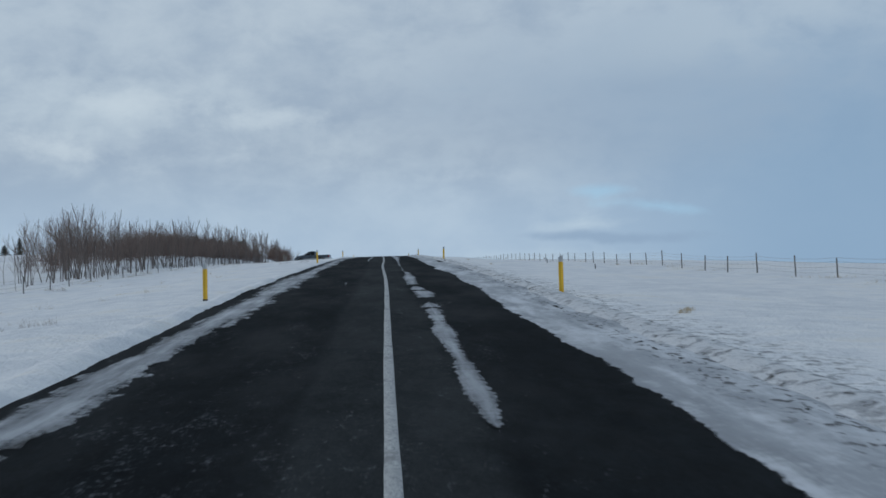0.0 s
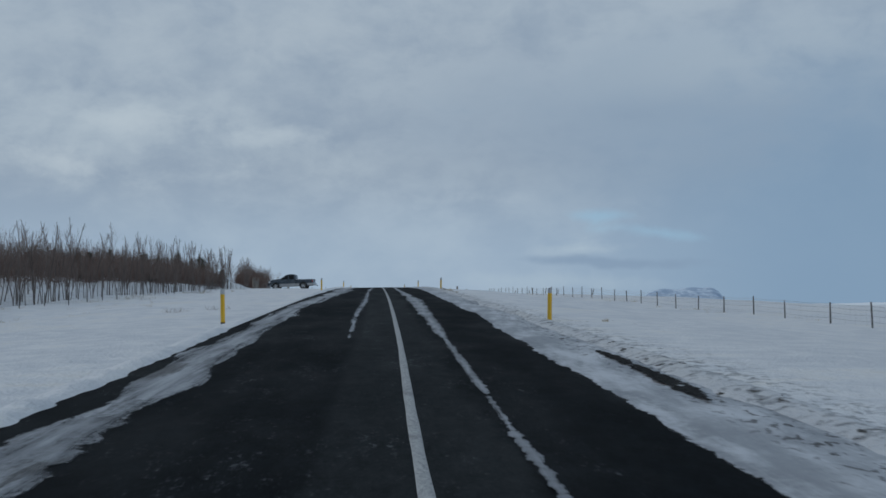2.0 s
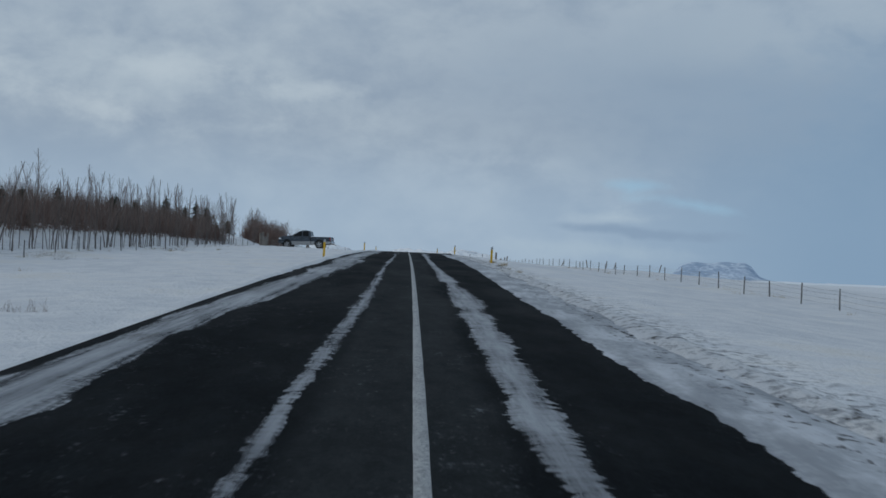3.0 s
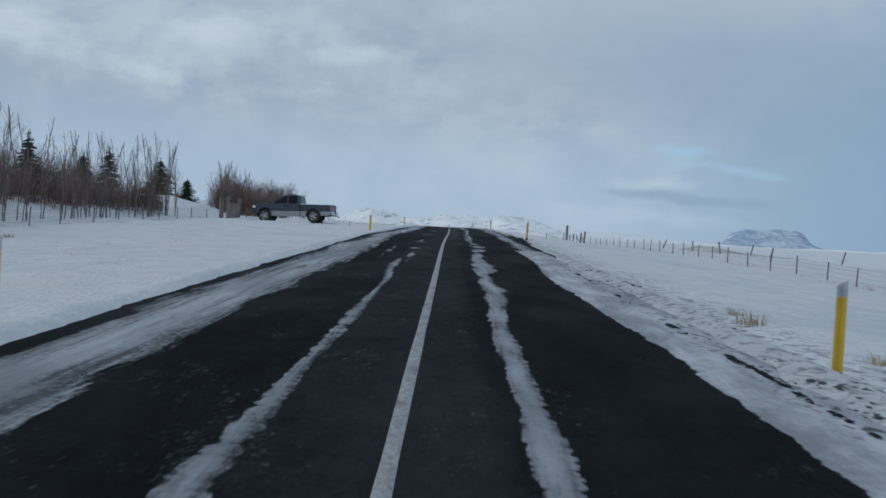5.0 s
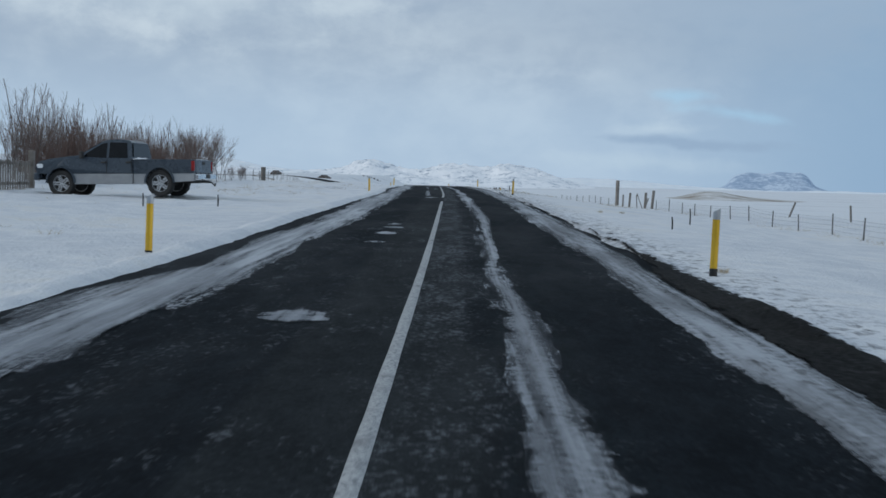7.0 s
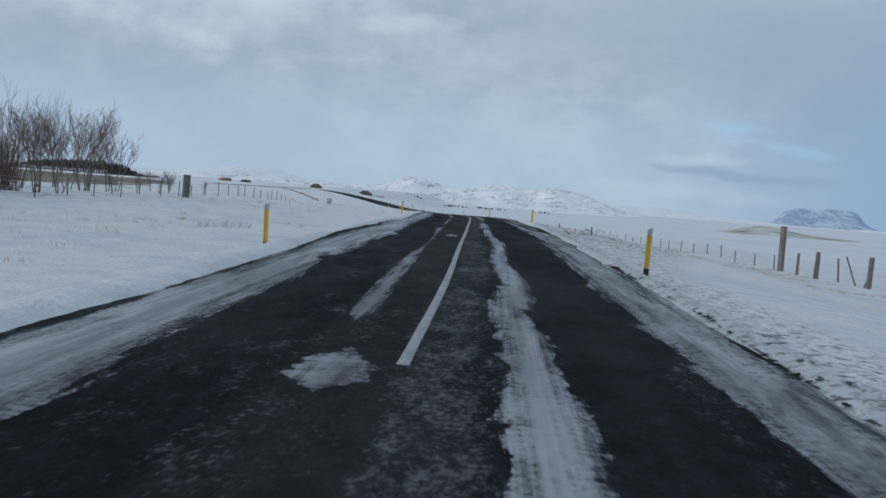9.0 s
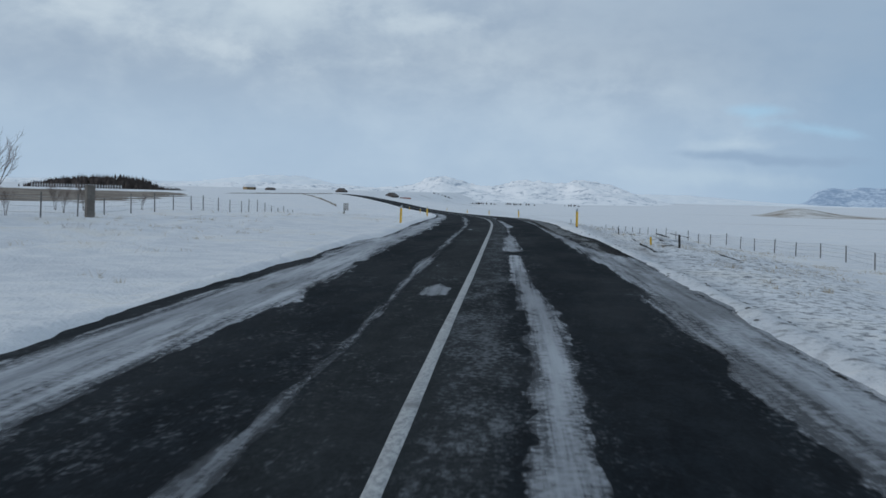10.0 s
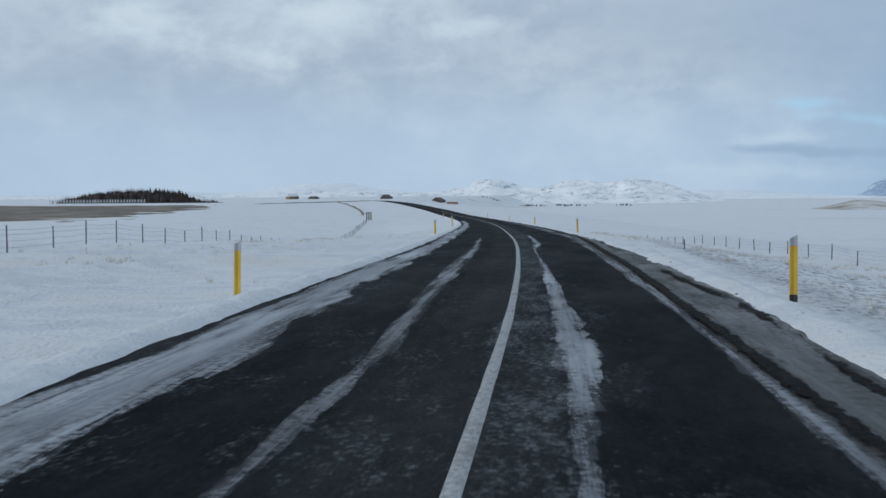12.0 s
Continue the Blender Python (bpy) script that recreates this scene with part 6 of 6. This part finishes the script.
short_stake(4.55, 257.7, 0.22, YELLOW, "short yellow plastic stake in the snow")
short_stake(5.1, 255.9, 0.36, DARK, "short dark stake beside the ditch")

# ---- parked pickup ----
def arc(cx, cz, r, a0, a1, n):
    return [(cx + r * math.cos(radians(a0 + (a1 - a0) * k / n)), cz + r * math.sin(radians(a0 + (a1 - a0) * k / n))) for k in range(n + 1)]


def prism(bm, outline, y0, y1, inset=None, bevel=0.0):
    """Side outline (x, z) drawn out from y0 to y1; inset pulls a vertex in by its height (tumblehome)."""
    def yy(y, z):
        return y if inset is None else y - math.copysign(inset(z), y)
    a = [bm.verts.new((x, yy(y0, z), z)) for x, z in outline]
    b = [bm.verts.new((x, yy(y1, z), z)) for x, z in outline]
    n = len(outline)
    fa, fb = bm.faces.new(a), bm.faces.new(b[::-1])
    for k in range(n):
        bm.faces.new((a[k], b[k], b[(k + 1) % n], a[(k + 1) % n]))
    if bevel:
        bmesh.ops.bevel(bm, geom=list(fa.edges) + list(fb.edges), offset=bevel, segments=3, affect="EDGES", profile=0.6, clamp_overlap=True)
    return bm


def wheel_parts(parent, x, side):
    w = new("wheel")
    w.empty_display_size = 0.1
    w.parent = parent
    w.matrix_local = pose(x, side * 0.80, 0.425)
    bm = bmesh.new()
    prof = [(0.27, -0.13), (0.37, -0.145), (0.415, -0.125), (0.425, -0.06), (0.425, 0.06), (0.415, 0.125), (0.37, 0.145), (0.27, 0.13)]
    n = 32
    rings = [[bm.verts.new((r * math.cos(2 * math.pi * k / n), y, r * math.sin(2 * math.pi * k / n))) for r, y in prof] for k in range(n)]
    for k in range(n):
        for j in range(len(prof)):
            bm.faces.new((rings[k][j], rings[k][(j + 1) % len(prof)], rings[(k + 1) % n][(j + 1) % len(prof)], rings[(k + 1) % n][j]))
    for k in range(0, n):  # tread blocks
        a = 2 * math.pi * (k + 0.5) / n
        box(bm, 0, (-1) ** k * 0.06, 0.425, 0.035, 0.10, 0.014, m=Matrix.Rotation(a, 4, "Y"))
    part("tyre", bm, TYRE, w, smooth=False)
    bm = bmesh.new()
    rim = [(0.275, -0.12), (0.275, 0.12), (0.255, 0.12), (0.245, 0.02), (0.245, -0.12)]
    rr = [[bm.verts.new((r * math.cos(2 * math.pi * k / n), y * side, r * math.sin(2 * math.pi * k / n))) for r, y in rim] for k in range(n)]
    for k in range(n):
        for j in range(len(rim)):
            bm.faces.new((rr[k][j], rr[k][(j + 1) % len(rim)], rr[(k + 1) % n][(j + 1) % len(rim)], rr[(k + 1) % n][j]))
    for k in range(5):
        m = Matrix.Rotation(2 * math.pi * k / 5 + 0.3, 4, "Y")
        for off in (-0.035, 0.035):
            vs = box(bm, off, side * 0.085, 0.155, 0.05, 0.035, 0.20, bevel=0.006, m=m)
    tube(bm, (0, side * 0.03, 0), (0, side * 0.115, 0), 0.075, 0.06, 14)
    part("rim", bm, RIM, w)
    bm = bmesh.new()
    tube(bm, (0, -side * 0.08, 0), (0, side * 0.02, 0), 0.245, 0.245, 20)
    part("brake_drum", bm, DARK, w)


def pickup():
    tr = thing("pickup_truck", Matrix(), "blue-grey crew cab pickup truck with silver lower panels", "pickup truck")
    ax = 1.785
    arch = 0.50
    # lower silver panels and the painted body above them
    front_top = [(2.66, 0.74), (2.70, 0.95), (2.66, 1.06), (2.56, 1.13), (2.25, 1.20), (1.60, 1.28), (1.06, 1.33), (0.95, 1.24)]
    upper = [(-0.82, 0.735), (-0.82, 1.20)] + front_top[::-1] + [(ax + 0.41, 0.735)] + arc(ax, 0.44, arch, 36, 144, 10)
    bm = bmesh.new()
    prism(bm, upper, -0.965, 0.965, lambda z: 0.06 * max(0, z - 0.95) / 0.3 + 0.02 * max(0, 0.9 - z), 0.022)
    body = part("cab_body", bm, TRUCK_GREY, tr, smooth=False)
    lower = [(-0.82, 0.40), (-0.82, 0.732), (ax - 0.405, 0.732)] + arc(ax, 0.44, arch, 144, 182, 4)[1:] + [(ax - 0.5, 0.40)]
    bm = bmesh.new()
    prism(bm, lower, -0.96, 0.96, None, 0.02)
    part("lower_panel", bm, TRUCK_SILVER, tr, "silver painted lower panel")
    # bed
    bed = [(-3.03, 0.735), (-3.03, 1.145), (-3.0, 1.17), (-0.90, 1.185), (-0.86, 1.17), (-0.86, 0.735), (-ax + 0.41, 0.735)] + arc(-ax, 0.44, arch, 36, 144, 10)
    for s in (-1, 1):
        bm = bmesh.new()
        prism(bm, bed, s * 0.90 if s > 0 else -0.985, 0.985 if s > 0 else -0.90, None, 0.012)
        part("bed_side", bm, TRUCK_GREY, tr)
        low = [(-0.86, 0.40), (-0.86, 0.732), (-ax + 0.405, 0.732)] + arc(-ax, 0.44, arch, 36, -2, 4)[1:] + [(-ax + 0.5, 0.40)]
        bm = bmesh.new()
        prism(bm, low, s * 0.97, s * 0.86, None, 0.01)
        part("lower_panel", bm, TRUCK_SILVER, tr, "silver painted lower panel")
        low = [(-3.03, 0.50), (-3.03, 0.732), (-ax - 0.405, 0.732)] + arc(-ax, 0.44, arch, 144, 180, 4)[1:] + [(-ax - 0.5, 0.46)]
        bm = bmesh.new()
        prism(bm, low, s * 0.97, s * 0.86, None, 0.01)
        part("lower_panel", bm, TRUCK_SILVER, tr, "silver painted lower panel")
        # wheel arch lips
        for cx in (ax, -ax):
            bm = bmesh.new()
            outer, inner = arc(cx, 0.44, arch + 0.045, 0, 180, 16), arc(cx, 0.44, arch - 0.012, 180, 0, 16)
            prism(bm, outer + inner, s * 0.955, s * 1.005, None, 0.006)
            part("arch_flare", bm, TRUCK_GREY, tr)
            bm = bmesh.new()
            prism(bm, arc(cx, 0.44, arch - 0.014, 0, 180, 14), s * 0.55, s * 0.62)
            part("wheel_well", bm, DARK, tr)
    bm = bmesh.new()
    box(bm, -1.95, 0, 0.80, 2.15, 1.80, 0.06)
    part("bed_floor", bm, DARK, tr)
    bm = bmesh.new()
    box(bm, -0.90, 0, 0.96, 0.05, 1.80, 0.42)
    part("bed_bulkhead", bm, TRUCK_GREY, tr)
    bm = bmesh.new()
    box(bm, -3.0, 0, 0.955, 0.07, 1.66, 0.42, bevel=0.02)
    tg = part("tailgate", bm, TRUCK_GREY, tr)
    bm = bmesh.new()
    box(bm, -3.045, 0, 1.06, 0.02, 0.26, 0.09, bevel=0.008)
    part("latch_handle", bm, DARK, tg, "black tailgate handle")
    bm = bmesh.new()
    box(bm, -2.99, 0, 1.175, 0.06, 1.2, 0.02, bevel=0.008)
    part("snow_cap", bm, SNOW, tg, "thin snow left on the tailgate edge")
    # greenhouse
    cab = [(-0.80, 1.185), (-0.72, 1.72), (-0.62, 1.79), (-0.30, 1.825), (0.10, 1.815), (0.32, 1.765), (1.12, 1.325), (1.04, 1.20), (-0.80, 1.175)]
    bm = bmesh.new()
    prism(bm, cab, -0.915, 0.915, lambda z: 0.20 * max(0, z - 1.20) / 0.62, 0.035)
    part("cab_roof", bm, TRUCK_GREY, tr)
    tum = lambda z: 0.20 * max(0, z - 1.20) / 0.62
    for s in (-1, 1):
        for ol in ([(0.15, 1.72), (0.34, 1.685), (0.90, 1.37), (0.95, 1.27), (0.15, 1.235)], [(-0.56, 1.71), (0.06, 1.73), (0.06, 1.235), (-0.62, 1.23)]):
            bm = bmesh.new()
            y = s * 0.921
            face = [bm.verts.new((x, y - s * tum(z), z)) for x, z in ol]
            back = [bm.verts.new((x, y - s * tum(z) - s * 0.02, z)) for x, z in ol]
            n = len(ol)
            bm.faces.new(face)
            bm.faces.new(back[::-1])
            for k in range(n):
                bm.faces.new((face[k], back[k], back[(k + 1) % n], face[(k + 1) % n]))
            part("side_window", bm, GLASS, tr, "dark tinted side window")
        for x0, x1 in ((0.12, 1.02), (-0.78, 0.08)):
            # shut lines of the doors, and the handles
            bm = bmesh.new()
            box(bm, x0, s * 0.953, 0.96, 0.012, 0.03, 0.44)
            part("door_gap", bm, DARK, tr)
            bm = bmesh.new()
            box(bm, x0 + 0.12, s * 0.955, 1.09, 0.17, 0.035, 0.05, bevel=0.012)
            part("door_handle", bm, DARK, tr, "black door handle")
        bm = bmesh.new()
        box(bm, 0.98, s * 1.05, 1.33, 0.12, 0.17, 0.23, bevel=0.035)
        tube(bm, (0.98, s * 0.88, 1.27), (0.98, s * 1.0, 1.30), 0.025, 0.025, 6)
        part("wing_mirror", bm, DARK, tr, "black wing mirror")
        bm = bmesh.new()
        box(bm, -2.985, s * 0.945, 0.97, 0.12, 0.095, 0.32, bevel=0.018)
        part("tail_light", bm, TAIL, tr, "red tail light")
        bm = bmesh.new()
        box(bm, 2.545, s * 0.825, 0.975, 0.24, 0.28, 0.17, bevel=0.05)
        part("headlight", bm, LAMP, tr, "clear headlight")
        wheel_parts(tr, ax, s)
        wheel_parts(tr, -ax, s)
    # windscreen and rear window
    for ol in ([(0.38, 1.745), (1.06, 1.36)], [(-0.735, 1.70), (-0.79, 1.27)]):
        bm = bmesh.new()
        (xa, za), (xb, zb) = ol
        sx = 0.02 if xb > 0 else -0.035
        q = [(xa + sx, -0.70, za), (xa + sx, 0.70, za), (xb + sx, 0.83, zb), (xb + sx, -0.83, zb)]
        v = [bm.verts.new(p) for p in q]
        w = [bm.verts.new((x - sx * 2, y, z - 0.02)) for x, y, z in q]
        bm.faces.new(v)
        bm.faces.new(w[::-1])
        for k in range(4):
            bm.faces.new((v[k], w[k], w[(k + 1) % 4], v[(k + 1) % 4]))
        part("windscreen" if xb > 0 else "rear_window", bm, GLASS, tr, "dark glass")
    # front end
    bm = bmesh.new()
    box(bm, 2.665, 0, 0.93, 0.10, 1.14, 0.32, bevel=0.03)
    gr_ob = part("grille", bm, CHROME, tr, "chrome framed grille")
    for y in (-0.29, 0.29):
        for z in (0.855, 1.005):
            bm = bmesh.new()
            box(bm, 2.71, y, z, 0.03, 0.50, 0.12, bevel=0.01)
            part("grille_mesh", bm, DARK, gr_ob)
    bm = bmesh.new()
    box(bm, 2.68, 0, 0.66, 0.20, 1.92, 0.24, bevel=0.05)
    part("front_bumper", bm, TRUCK_GREY, tr)
    bm = bmesh.new()
    box(bm, -3.12, 0, 0.62, 0.17, 1.90, 0.20, bevel=0.04)
    bp = part("rear_bumper", bm, CHROME, tr, "chrome rear bumper")
    bm = bmesh.new()
    box(bm, -3.21, 0, 0.64, 0.02, 0.40, 0.13, bevel=0.005)
    part("plate_recess", bm, DARK, bp)
    bm = bmesh.new()
    tube(bm, (-3.0, 0.1, 0.47), (-3.36, 0.1, 0.45), 0.035, 0.03, 8)
    tube(bm, (-3.36, 0.1, 0.45), (-3.48, 0.1, 0.33), 0.025, 0.022, 8)
    tube(bm, (-3.48, 0.1, 0.33), (-3.50, 0.1, 0.43), 0.022, 0.028, 8)
    part("tow_hook", bm, DARK, tr, "dark tow hook")
    bm = bmesh.new()
    box(bm, -0.15, 0, 0.52, 5.3, 0.95, 0.20)
    tube(bm, (ax, -0.75, 0.42), (ax, 0.75, 0.42), 0.06, 0.06, 8)
    tube(bm, (-ax, -0.75, 0.42), (-ax, 0.75, 0.42), 0.07, 0.07, 8)
    part("chassis", bm, DARK, tr, "dark chassis and axles")
    # snow left behind the cab
    bm = bmesh.new()
    r = bmesh.ops.create_icosphere(bm, subdivisions=3, radius=1.0)
    for v in r["verts"]:
        v.co = Vector((v.co.x * 0.26, v.co.y * 0.10, max(v.co.z, -0.1) * 0.045 * (1 + 0.4 * math.sin(v.co.x * 7))))
    bmesh.ops.translate(bm, vec=(-1.10, 0.94, 1.185), verts=bm.verts)
    part("snow_cap", bm, SNOW, tr, "small heap of snow on the bed rail", smooth=True)
    bm = bmesh.new()
    tube(bm, (1.15, -0.80, 1.28), (1.12, -0.80, 1.95), 0.004, 0.003, 4)
    part("aerial", bm, DARK, tr, "thin black aerial")
    return tr


truck = pickup()
d_t, y_t, heading, stretch = -10.42, 202.35, 173.8, 0.91
z_f, z_r = (float(ground_z(d_t - float(AXIS(y_t)) + k * 1.61 * math.cos(radians(heading)), y_t + k * 1.61 * math.sin(radians(heading)))) for k in (1, -1))
truck.matrix_world = pose(d_t, y_t, (z_f + z_r) / 2 - 0.012, 0, math.degrees(math.atan2(z_r - z_f, 3.22)), heading) @ Matrix.Diagonal((stretch, 1, 1, 1))
for wheel in truck.children:
    if wheel.name.startswith("wheel") and wheel.type == "EMPTY":
        wheel.scale.x = 1 / stretch
